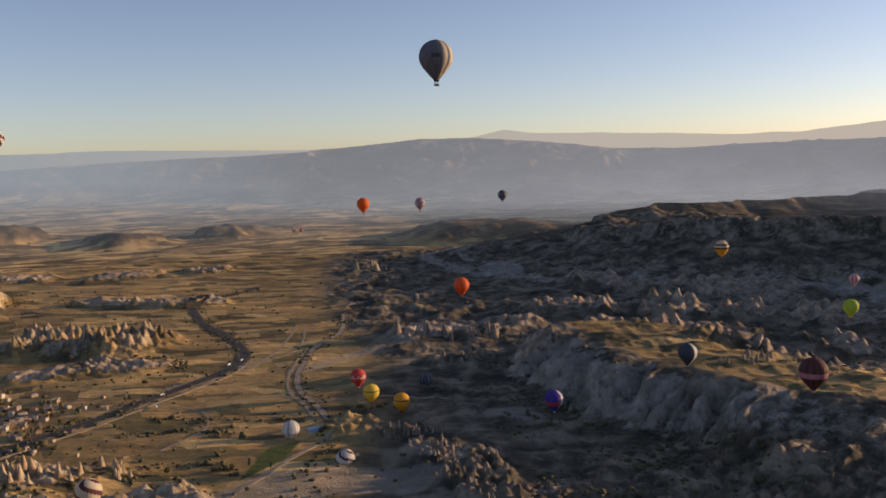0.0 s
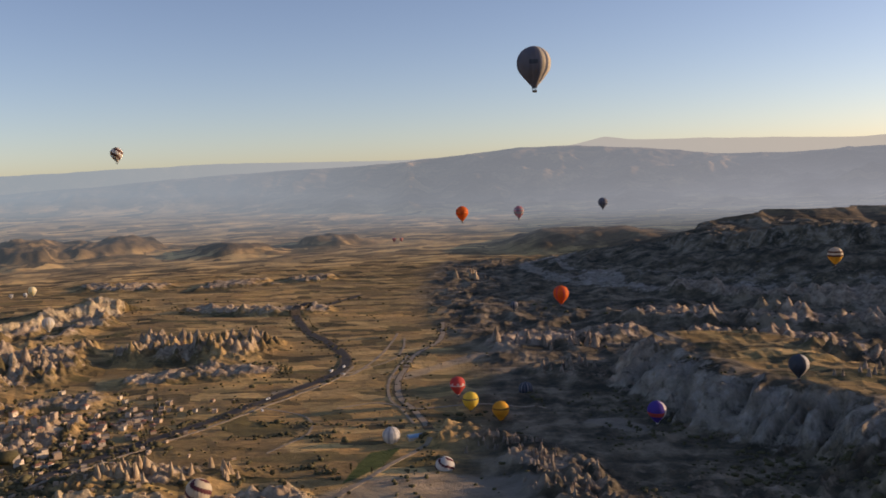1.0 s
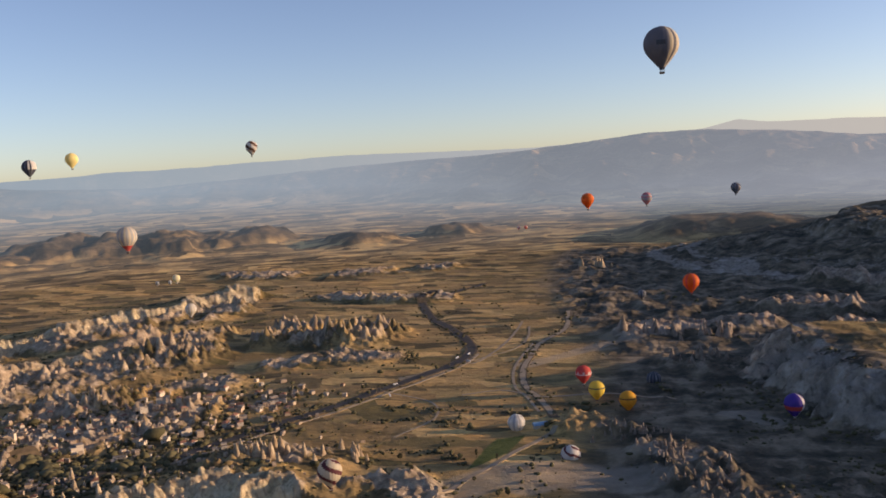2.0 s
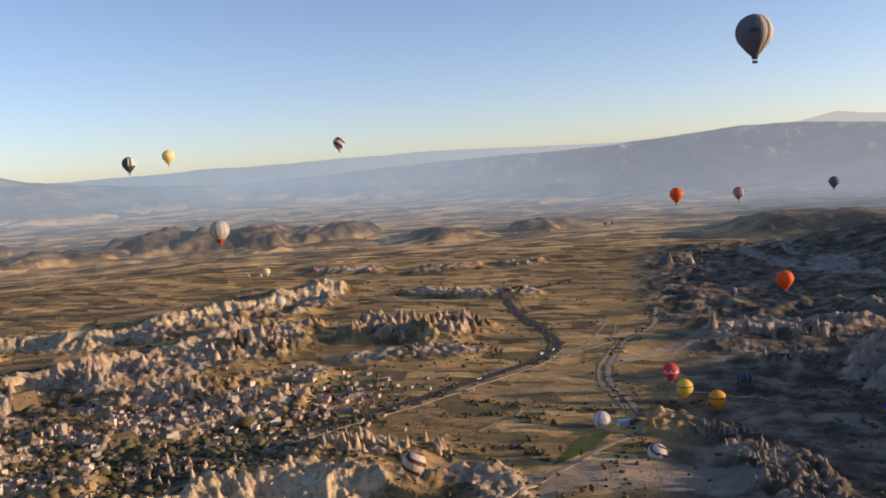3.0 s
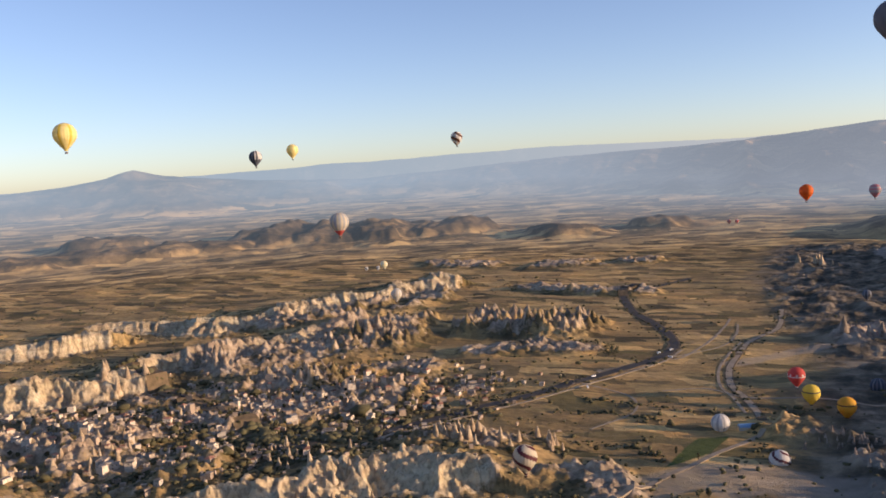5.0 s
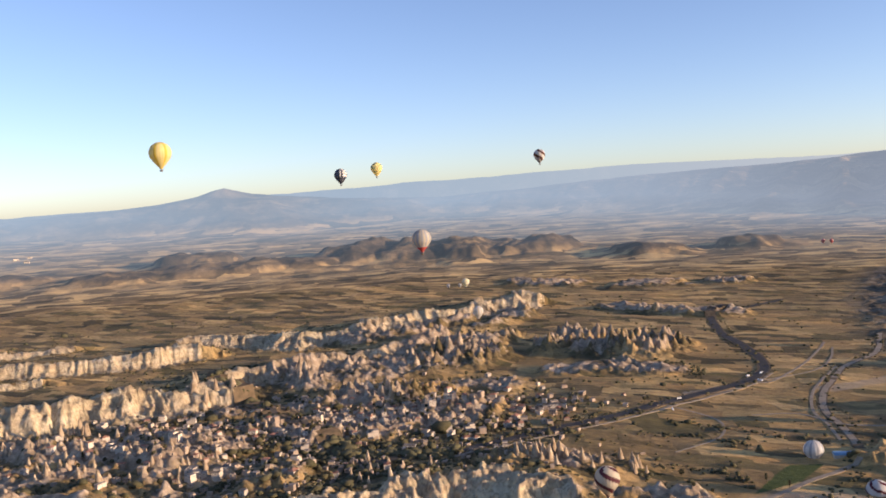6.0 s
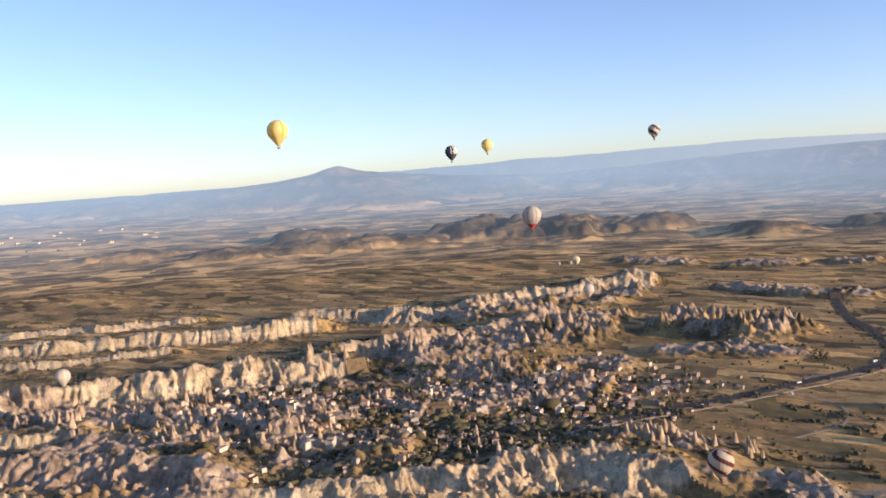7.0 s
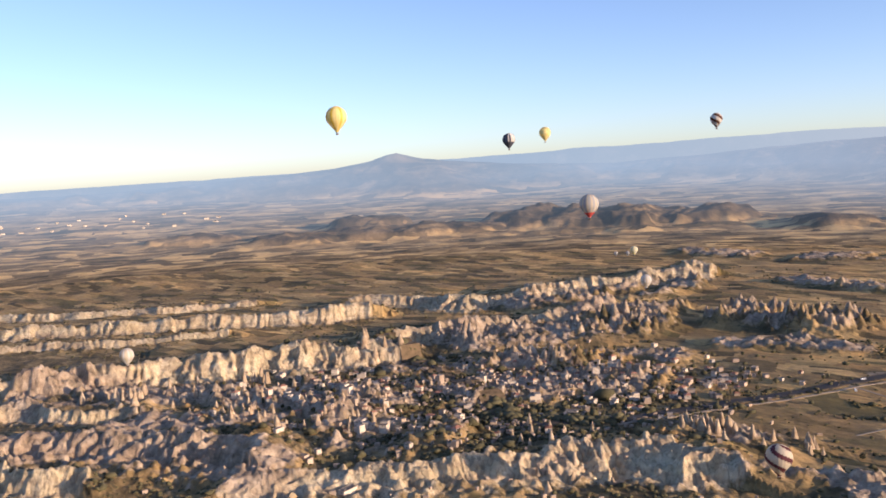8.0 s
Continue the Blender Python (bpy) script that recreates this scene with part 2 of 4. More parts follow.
# the lines of the land, in metres: cliffs run from left to right with the high ground behind them
CLIFFS = [  # points, height, depth of the face, reach of the high ground behind
    ([(-2060, 470), (-1928, 612), (-1782, 729), (-1670, 860), (-1510, 1033), (-1430, 1190)], 27, 26, 150),
    ([(-1513, 1283), (-1434, 1347), (-1303, 1356), (-1238, 1451), (-1220, 1573), (-1189, 1666), (-1150, 1790), (-1130, 1913), (-1080, 2040)], 32, 40, 130),
    ([(-2330, 560), (-2215, 708), (-2017, 898), (-1889, 1051), (-1829, 1172)], 15, 18, 160),
    ([(-1860, 450), (-1777, 561), (-1649, 673), (-1587, 780), (-1510, 890)], 12, 14, 70),
    ([(-1480, 290), (-1365, 410), (-1306, 480), (-1285, 567), (-1212, 664), (-1140, 773), (-1082, 877), (-1056, 922)], 36, 34, 130),
    ([(-1129, 1054), (-1076, 1115), (-1056, 1185), (-1035, 1293), (-1012, 1374), (-991, 1465)], 27, 34, 90),
    ([(-700, 440), (-650, 500), (-610, 552), (-575, 600), (-535, 645), (-490, 690), (-445, 730), (-400, 735)], 27, 32, 90),
    ([(-1060, 300), (-1000, 350), (-930, 400), (-860, 430), (-800, 450)], 22, 46, 80),
    ([(-1240, 380), (-1160, 420), (-1080, 490)], 16, 18, 40),
    ([(-1000, 235), (-930, 290), (-870, 318)], 22, 20, 30),
]
SPURS = [  # rugged rock: points, half width, height, size of the cones
    ([(-930, 1440), (-840, 1540), (-720, 1560), (-620, 1560)], 130, 34, 17),
    ([(-1010, 1120), (-930, 1240), (-880, 1380)], 110, 28, 17),
    ([(-1180, 1460), (-1120, 1640), (-1060, 1860)], 80, 26, 22),
    ([(-980, 900), (-900, 960), (-820, 1030)], 60, 12, 18),
    ([(-1392, 2540), (-1100, 2520), (-859, 2590), (-605, 2650)], 80, 16, 34),
    ([(-850, 2060), (-700, 2010), (-560, 2030)], 60, 20, 26),
    ([(-1280, 470), (-1160, 560), (-1030, 700)], 90, 16, 17),
    ([(-1000, 480), (-900, 540), (-800, 600), (-700, 640)], 85, 18, 16),
    ([(-112, 1018), (-58, 988), (-16, 930), (14, 870), (34, 812), (60, 750)], 50, 17, 15),
    ([(20, 1330), (70, 1300), (130, 1330)], 70, 10, 14),
    ([(130, 830), (200, 770), (260, 700)], 80, 10, 13),
    ([(260, 800), (330, 760), (420, 720)], 60, 10, 14),
    ([(-60, 1560), (40, 1600), (140, 1640)], 60, 16, 24),
    ([(-470, 830), (-420, 840), (-360, 870), (-330, 820)], 46, 12, 13),
    ([(-330, 770), (-280, 800), (-250, 760)], 40, 12, 14),
    ([(200, 1800), (420, 1740), (640, 1640), (860, 1520)], 90, 30, 34),
    ([(330, 2150), (520, 1980), (720, 1900)], 80, 26, 36),
    ([(300, 1560), (480, 1480), (640, 1360)], 70, 22, 28),
    ([(420, 1280), (560, 1180), (680, 1060)], 70, 24, 26),
    ([(-640, 1330), (-560, 1400), (-500, 1380)], 60, 14, 20),
    ([(-1030, 330), (-930, 405), (-830, 450), (-760, 470)], 62, 13, 13),
    ([(-900, 740), (-800, 830), (-720, 930), (-660, 1010)], 95, 19, 18),
    ([(-860, 1010), (-780, 1080), (-700, 1180)], 80, 21, 18),
    ([(-1000, 620), (-900, 690), (-840, 650)], 70, 18, 17),
]
RIDGE = [(165, 1330), (205, 1190), (250, 1075), (300, 1000), (355, 940), (420, 870), (520, 760), (640, 640)]
MESA = [(2600, 3400), (1500, 3080), (560, 3000), (400, 2790), (560, 2480), (830, 2290), (1150, 2050), (1420, 1720), (1560, 1350), (1640, 1000), (1700, 500), (1700, -600)]
SHADOW_EDGE = [(400, -120), (1150, -140), (1550, -200), (2080, -340), (2640, -400), (3400, -410)]  # y, x of the mesa shadow's edge; badlands and painted shade begin here
PALE = [([(-218, 803), (-170, 860), (-140, 830)], 32), ([(-135, 860), (-88, 855), (-40, 850)], 42), ([(-230, 1332), (-150, 1440), (-60, 1520), (59, 1600)], 17),
        ([(60, 1085), (110, 1060)], 18), ([(-40, 930), (10, 900)], 14), ([(-395, 1235), (-360, 1290)], 16)]


RIM = 2600.0                      # from here the plain rises gently, like the rim of a basin


def squeezed(d):
    """Where on the rising rim a place lies that is d metres away over level ground."""
    dip = np.degrees(np.arctan(EYE / d))
    return np.where(d < RIM, d, RIM + (7.017 - dip) / 6.0 * 2000)


def floor_height(r):
    dip = np.radians(7.017 - (np.maximum(r, RIM) - RIM) / 2000 * 6.0)
    return np.where(r < RIM, 0.0, EYE - r * np.tan(dip))


def around(x, y, pts, reach):
    """Which places lie within reach of the box round a line."""
    px, py = [p[0] for p in pts], [p[1] for p in pts]
    return np.nonzero((x > min(px) - reach) & (x < max(px) + reach) & (y > min(py) - reach) & (y < max(py) + reach))[0]


def land(x, y):
    """Height of the ground and how rocky it is."""
    r = np.hypot(x, y)
    z = floor_height(r) + 14 * (fbm(x, y, 320, 4, 3) - 0.5) + 5 * (fbm(x, y, 70, 3, 8) - 0.5)
    rock = np.zeros_like(x)
    warp_x, warp_y = 50 * (fbm(x, y, 90, 3, 11) - 0.5), 50 * (fbm(x, y, 90, 3, 12) - 0.5)
    for i, (pts, h, face, back) in enumerate(CLIFFS):
        at = around(x, y, pts, face + 3 * back + 90)
        u, v = x[at], y[at]
        best, side, run, past, total = along(u + warp_x[at], v + warp_y[at], pts)
        flute = ridged(run + 10 * fbm(u, v, 40, 2, 39 + i), side * 0.3, 15, 3, 40 + i)
        tall = h * (0.45 + 1.0 * fbm(run, run * 0, 90, 4, 60 + i)) * (0.93 + 0.14 * value_noise(u / 9, v / 9, 61 + i))
        tall = tall * (0.35 + 0.75 * run / total) if pts[0] == (-700, 440) else tall
        s = side + face * 0.7 * (flute - 0.62) + 34 * (fbm(u, v, 46, 4, 62 + i) - 0.5) + 9 * (ridged(u, v, 13, 2, 63 + i) - 0.6)
        up = np.clip(s / face, 0, 1)
        up = up ** 0.8 * (1 + 0.16 * (flute - 0.6) * (up < 1))
        ends = np.exp(-(past / 70) ** 2)
        fall = np.clip(np.exp(-np.maximum(0, s - face) / back) - 0.05, 0, 1) / 0.95
        z[at] += tall * up * fall * ends
        skirt = step(-face * 0.7, 0, s) * (1 - step(face * 0.95, face * 1.35, s)) * ends * step(0.1, 0.5, ends)
        apron = step(-face * 2.2, -face * 0.4, s) * (1 - step(0, face * 0.4, s)) * ends
        z[at] += apron * 0.3 * h * cones(u, v, 17, 65 + i)
        rock[at] = np.maximum(rock[at], np.maximum(skirt, apron * 0.5))
    for i, (pts, half, h, cell) in enumerate(SPURS):
        at = around(x, y, pts, half * 1.2 + 40)
        u, v = x[at], y[at]
        best = along(u + warp_x[at], v + warp_y[at], pts)[0]
        m = (1 - step(half * 0.45, half * 1.15, best)) * step(0.25, 0.45, fbm(u, v, 120, 3, 180 + i))
        body = h * m * (0.2 + 0.5 * ridged(u, v, half * 0.9, 4, 80 + i) + 0.35 * (ridged(u, v, 26, 3, 85 + i) - 0.4))
        z[at] += 0.8 * body + m * h * (0.85 if h > 20 else 0.6) * cones(u + 0.3 * warp_x[at], v + 0.3 * warp_y[at], cell, 100 + i) * (0.15 + 1.25 * step(0.3, 0.7, fbm(u, v, 64, 3, 130 + i)))
        bare = 0.55 if -150 < pts[0][0] < 300 and pts[0][1] < 1400 else 1.0
        rock[at] = np.maximum(rock[at], bare * m * (0.32 + 0.9 * (ridged(u, v, 60, 3, 90 + i) - 0.3)))
    # fine crags wherever the rock is bare
    z = z + step(0.15, 0.6, rock) * (7.5 * (ridged(x + warp_x, y + warp_y, 34, 3, 34) - 0.62) + 6.0 * (ridged(x, y, 15, 2, 35) - 0.62) + 3.5 * (value_noise(x / 5, y / 5, 36) - 0.5))
    # the long ridge on whose top the sun lies
    at = around(x, y, RIDGE, 460)
    u, v = x[at], y[at]
    best, side, run, past, total = along(u + warp_x[at], v + warp_y[at], RIDGE)
    flute = ridged(run + 12 * fbm(u, v, 40, 2, 73), side * 0.2, 26, 4, 71)
    fine = ridged(run + 8 * fbm(u, v, 25, 2, 74), side * 0.15, 12, 3, 75)
    s = side + 72 * (flute - 0.6) + 34 * (fine - 0.6) + 30 * (fbm(u, v, 50, 4, 72) - 0.5)
    up = step(-75 - 130 * step(330, 560, run), 18, s) ** 0.9
    back = 1 - step(150, 330, s)
    ends = np.exp(-(past / 80) ** 2)
    z[at] += 50 * up * back * ends + 10 * up * ends * back * (fbm(u, v, 60, 3, 77) - 0.3)
    rock[at] = np.maximum(rock[at], (0.62 - 0.2 * step(330, 560, run)) * step(-95, -50, s) * (1 - step(0, 22, s)) * ends)
    # hummocks and dry gullies on the shaded side of the valley
    east = step(0, 150, x - np.interp(y, *zip(*SHADOW_EDGE))) * (1 - step(2900, 3100, r)) * step(500, 700, r)
    far = step(1300, 1800, y)
    z = z + east * ((9 + 13 * far) * (ridged(x + warp_x, y + warp_y, 95, 4, 37) - 0.5) + (5 + 5 * far) * (ridged(x, y, 30, 3, 38) - 0.5))
    # the great mesa, with gullied slopes and a rim of rock
    at = around(x, y, MESA, 900)
    u, v = x[at], y[at]
    best, side, run, past, total = along(u + 90 * (fbm(u, v, 260, 4, 21) - 0.5), v + 90 * (fbm(u, v, 260, 4, 22) - 0.5), MESA)
    gully = ridged(run, side * 0.25, 150, 4, 23)
    s = side + 150 * (gully - 0.6)
    slope = 105 * step(-480, -20, s) ** 1.25 + 58 * step(-40, 25, s) - 0.17 * np.clip(s - 25, 0, 800)
    slope = slope + 26 * step(-640, -430, s) * (1 - step(-200, -40, s)) * (ridged(u, v, 120, 4, 24) - 0.5)
    slope = slope * (0.5 + 0.38 * step(260, 820, u))
    z[at] += slope - floor_height(r[at]) * step(-150, 150, s)
    strata = step(0.5, 0.72, ridged(run * 0.3, side + 60 * fbm(u, v, 140, 3, 26), 90, 3, 25))
    rock[at] = np.maximum(rock[at], step(-500, -420, s) * (1 - step(20, 45, s)) * (0.12 + 0.5 * strata * (1 - 0.75 * step(-330, -180, s)) + 0.14 * step(-60, -30, s)))
    # a low mesa in the mouth of the valley
    low = along(x, y, [(50, 3300), (270, 3290)])[0]
    z = z + 52 * (1 - step(40, 250, low + 80 * (fbm(x, y, 90, 3, 33) - 0.5)))
    return z, rock


def heights(pts):
    a = np.array(pts, dtype=float).reshape(-1, 2)
    return land(a[:, 0], a[:, 1])[0]


def height_at(x, y):
    return float(heights([(x, y)])[0])


def sheet(name, az, rr, material, extra=None, shape=None):
    """A sheet of ground over rings rr and bearings az (degrees to the left of the y axis)."""
    a, r = np.meshgrid(np.radians(az), rr)
    x, y = (-np.sin(a) * r).ravel(), (np.cos(a) * r).ravel()
    z, rock = shape(x, y) if shape else land(x, y)
    nr, na = a.shape
    i = np.arange((nr - 1) * (na - 1))
    q = (i // (na - 1)) * na + i % (na - 1)
    faces = np.stack([q, q + na, q + na + 1, q + 1], 1)
    me = bpy.data.meshes.new(name)
    me.vertices.add(len(x)), me.loops.add(faces.size), me.polygons.add(len(faces))
    me.vertices.foreach_set("co", np.stack([x, y, z], 1).astype(np.float32).ravel())
    me.loops.foreach_set("vertex_index", faces.astype(np.int32).ravel())
    me.polygons.foreach_set("loop_start", np.arange(0, faces.size, 4, dtype=np.int32))
    me.update(calc_edges=True)
    for key, values in (extra(x, y, rock) if extra else {}).items():
        me.attributes.new(key, "FLOAT", "POINT").data.foreach_set("value", values.astype(np.float32))
    me.materials.append(material)
    me.shade_smooth()
    return new(name, me)


GREEN = [(-206, 967), (-173, 984), (-183, 912), (-217, 860)]


def cover(x, y, rock):
    """What covers the ground: rock, ploughed fields, bare pale earth, a green crop, painted shade."""
    field = step(0.42, 0.5, fbm(x, y, 500, 3, 51)) * (1 - step(0.1, 0.3, rock))
    valley = (1 - step(250, 420, np.abs(x + 250 + 0.08 * (y - 1200)))) * step(700, 800, y)
    field = np.maximum(field, valley * (1 - step(0.1, 0.3, rock)))
    field = np.where(np.hypot(x, y) > 1900, np.maximum(field, (1 - step(0.1, 0.3, rock)) * (0.9 - 0.5 * step(-350, -150, x))), field)
    pale = np.zeros_like(x)
    for pts, half in PALE:
        d = along(x + 14 * (fbm(x, y, 30, 3, 52) - 0.5), y + 14 * (fbm(x, y, 30, 3, 53) - 0.5), pts)[0]
        pale = np.maximum(pale, 1 - step(half * 0.75, half * 1.1, d))
    inside = np.ones_like(x)
    cx, cy = sum(p[0] for p in GREEN) / 4, sum(p[1] for p in GREEN) / 4
    for (ax, ay), (bx, by) in zip(GREEN, GREEN[1:] + GREEN[:1]):
        k = (bx - ax) * (y - ay) - (by - ay) * (x - ax)
        kc = (bx - ax) * (cy - ay) - (by - ay) * (cx - ax)
        inside = inside * (k * kc > 0)
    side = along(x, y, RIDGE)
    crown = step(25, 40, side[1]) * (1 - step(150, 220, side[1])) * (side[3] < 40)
    # past the shadow's edge the colours carry painted shade; the ridge crown stays bright
    bank = np.interp(y, *zip(*SHADOW_EDGE))
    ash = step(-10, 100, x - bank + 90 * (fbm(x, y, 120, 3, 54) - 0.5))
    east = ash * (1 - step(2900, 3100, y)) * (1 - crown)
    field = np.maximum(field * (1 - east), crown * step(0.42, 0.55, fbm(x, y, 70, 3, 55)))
    spur = np.zeros_like(x)
    for pts, half, h, cell in SPURS:
        spur = np.maximum(spur, 1 - step(half * 0.7, half * 1.2, along(x, y, pts)[0]))
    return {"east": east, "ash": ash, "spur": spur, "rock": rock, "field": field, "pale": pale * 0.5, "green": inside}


def bearings(inner):
    wide = np.linspace(82, 320, 60)
    return np.concatenate([np.linspace(-40, 82, inner), wide[1:]])


down = np.radians(np.concatenate([np.linspace(33, 9, 560), np.linspace(9, 6.8, 80)[1:]]))
rings = np.concatenate([[0.01, 150, 300, 420, 500], EYE / np.tan(down)])
rings = rings[:np.searchsorted(rings, 2680)]
rings = np.append(rings, np.linspace(2690.0, 3000.0, 44))
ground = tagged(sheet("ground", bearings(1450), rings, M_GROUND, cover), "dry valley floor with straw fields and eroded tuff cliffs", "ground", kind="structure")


def rim(x, y):
    """The plain beyond, with its flat-topped hills and the mountain range."""
    r = np.hypot(x, y)
    az = np.degrees(np.arctan2(-x, y))
    z, rock = land(x, y)
    wob = 60 * (fbm(x, y, 240, 4, 131) - 0.5)
    gull = ridged(x, y, 170, 4, 140)
    hill = np.zeros_like(x)
    for a0, half, d0, depth, tall in HILLS:
        rad = float(squeezed(np.array(d0)))
        k = np.hypot(((az - a0) + wob / 80) / (half * 1.6), (r - rad - wob) / (depth * 1.5))
        form = np.clip((1.0 - k - 0.34 * (gull - 0.6)) / 0.8, 0, 1)
        hill = np.maximum(hill, 0.68 * tall * (0.62 * form + 0.38 * step(0.42, 0.58, form)) * (0.74 + 0.5 * fbm(x, y, 90, 4, 143)))
    z = z + hill * (1 + 0.55 * (ridged(x, y, 75, 4, 144) - 0.6))
    crest = np.interp(az, [c[0] for c in CREST], [c[1] for c in CREST])
    top = EYE + 4700 * np.tan(np.radians(crest)) + 14 * (fbm(x, y, 160, 4, 150) - 0.5)
    gull = ridged(x, y, 260, 5, 151)
    foot = np.interp(az, *zip(*FOOT))
    up = np.clip((r - foot) / (4690 - foot), 0, 1) ** 1.25
    up = np.where(r > 4688, 1.0, up)
    z = np.where(r > 3900, z + (top - z) * up + 120 * (gull - 0.55) * np.sin(np.pi * np.clip(up, 0, 1)) * (0.55 + 0.65 * step(20, 6, az)), z)
    z = np.where(r > 4700, z - (r - 4700) * 0.9, z)
    return z, rock


# flat-topped hills: bearing, half width in degrees, distance, half depth, height
HILLS = [(34.0, 9.0, 4450, 150, 84), (46.0, 7.0, 4350, 120, 62), (32.4, 2.2, 4350, 150, 112), (38.6, 3.0, 4600, 120, 104), (36.0, 1.0, 4500, 70, 100), (49.4, 2.6, 5000, 90, 86), (54.5, 3.4, 4250, 90, 44), (27.0, 2.4, 4500, 110, 84),
         (20.5, 2.4, 4000, 100, 52), (61.0, 3.0, 4700, 70, 40), (14.0, 2.4, 4200, 80, 54)]
FOOT = [(-40, 3960), (8, 4040), (20, 4330), (34, 4480), (40, 4380), (46, 4300), (60, 4500)]  # where the range rises: bearing, distance
CREST = [(-60, 1.2), (-40, 0.9), (-27.2, 0.66), (-22, 0.6), (-15.3, 0.42), (-11, 0.55), (-6.7, 1.12), (-2.7, 1.43), (1.4, 1.48), (5.1, 1.18), (8.1, 0.92), (13.8, 0.68),
         (20.6, 0.55), (27, 0.15), (34, -0.1), (40, 0.15), (44, 0.6), (45.8, 0.78), (47.0, 1.1), (47.6, 1.25), (48.2, 1.12), (49.2, 0.8), (52, 0.42), (58, 0.0), (65, -0.4), (75, -0.55), (90, -0.4), (320, 0.5)]
FAR = [(-60, 1.8), (-27.2, 1.63), (-25.1, 1.42), (-22.6, 1.19), (-18.7, 1.17), (-10, 1.59), (-6, 1.66), (-4.2, 1.93), (-2.3, 1.55), (2, 1.2), (8, 1.0), (11, 1.03), (17.5, 1.2), (22, 1.22),
       (27, 1.1), (32, 0.97), (36, 0.95), (40, 0.75), (46, 0.65), (52, 0.3), (58, 0.15), (65, 0.05), (72, -0.1), (90, -0.1), (320, 1.0)]


def rim_cover(x, y, rock):
    """How much painted haze covers it, and where dark rock and scrub cover the slopes."""
    r, az = np.hypot(x, y), np.degrees(np.arctan2(-x, y))
    z = rim(x, y)[0] - floor_height(np.minimum(r, 4590.0))
    dark = step(0, 34, z + 30 * (fbm(x, y, 110, 4, 170) - 0.5)) * (0.8 + 0.4 * (fbm(x, y, 300, 4, 171) - 0.5))
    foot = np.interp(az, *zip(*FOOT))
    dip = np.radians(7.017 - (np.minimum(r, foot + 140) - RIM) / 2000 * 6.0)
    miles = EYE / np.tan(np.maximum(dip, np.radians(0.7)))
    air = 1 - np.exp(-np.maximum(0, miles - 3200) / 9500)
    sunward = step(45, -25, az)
    # more painted haze at the foot of the range on the sunward side
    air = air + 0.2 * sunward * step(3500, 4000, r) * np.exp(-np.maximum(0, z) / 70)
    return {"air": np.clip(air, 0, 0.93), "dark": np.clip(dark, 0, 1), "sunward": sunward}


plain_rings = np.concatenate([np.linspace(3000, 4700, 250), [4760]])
tagged(sheet("backdrop_plain", bearings(760), plain_rings, M_PLAIN, rim_cover, rim), "plain with painted haze, flat-topped hills and a mountain range behind", "distant plain", kind="structure")


def far_shape(x, y):
    r, az = np.hypot(x, y), np.degrees(np.arctan2(-x, y))
    crest = np.interp(az, [c[0] for c in FAR], [c[1] for c in FAR])
    top = EYE + 4880 * np.tan(np.radians(crest)) + 9 * (fbm(az * 60, az * 0, 90, 4, 160) - 0.5)
    return np.where(r > 4800, top, 150.0), np.zeros_like(x)


tagged(sheet("backdrop_range", bearings(500), np.array([4765.0, 4880.0]), M_FAR, lambda x, y, rock: {"air": np.full_like(x, 0.8), "dark": np.ones_like(x), "sunward": step(45, -25, np.degrees(np.arctan2(-x, y)))}, far_shape), "pale mountain range on the horizon with painted morning haze", "mountain range", kind="structure")


# ---------------------------------------------------------------- roads
def smooth_line(pts, gap=9.0):
    """The points with a smooth curve led through them."""
    p = [Vector((*q, 0)) for q in pts]
    p = [2 * p[0] - p[1]] + p + [2 * p[-1] - p[-2]]
    out = []
    for a, b, c, d in zip(p, p[1:], p[2:], p[3:]):
        n = max(2, int((c - b).length / gap))
        for i in range(n):
            t = i / n
            out.append(0.5 * ((2 * b) + (c - a) * t + (2 * a - 5 * b + 4 * c - d) * t * t + (3 * b - a - 3 * c + d) * t ** 3))
    return out + [p[-2]]


def ribbon(name, pts, width, material, label, category, lift=0.5, thick=0.6, shift=0.0, parent=None):
    line = smooth_line(pts)
    bm = bmesh.new()
    rows = []
    for i, q in enumerate(line):
        d = (line[min(i + 1, len(line) - 1)] - line[max(i - 1, 0)]).normalized()
        side = Vector((d.y, -d.x, 0))
        w = width * (0.94 + 0.12 * noise.noise(q * 0.02))
        at = [q + side * (shift + k * w / 2) for k in (-1, -0.33, 0.33, 1)]
        rows.append(at)
    zs = heights([(v.x, v.y) for row in rows for v in row]).reshape(-1, 4)
    verts = []
    for row, zr in zip(rows, zs):
        top = max(zr) + lift
        low = [bm.verts.new((row[0].x, row[0].y, top - thick - 1.5)), bm.verts.new((row[3].x, row[3].y, top - thick - 1.5))]
        verts.append([low[0]] + [bm.verts.new((v.x, v.y, top)) for v in row] + [low[1]])
    for a, b in zip(verts, verts[1:]):
        for k in range(5):
            bm.faces.new((a[k], a[k + 1], b[k + 1], b[k]))
    me = bpy.data.meshes.new(name)
    bm.to_mesh(me), bm.free()
    me.materials.append(material)
    ob = new(name, me)
    ob.parent = parent
    return tagged(ob, label, category, kind="structure")


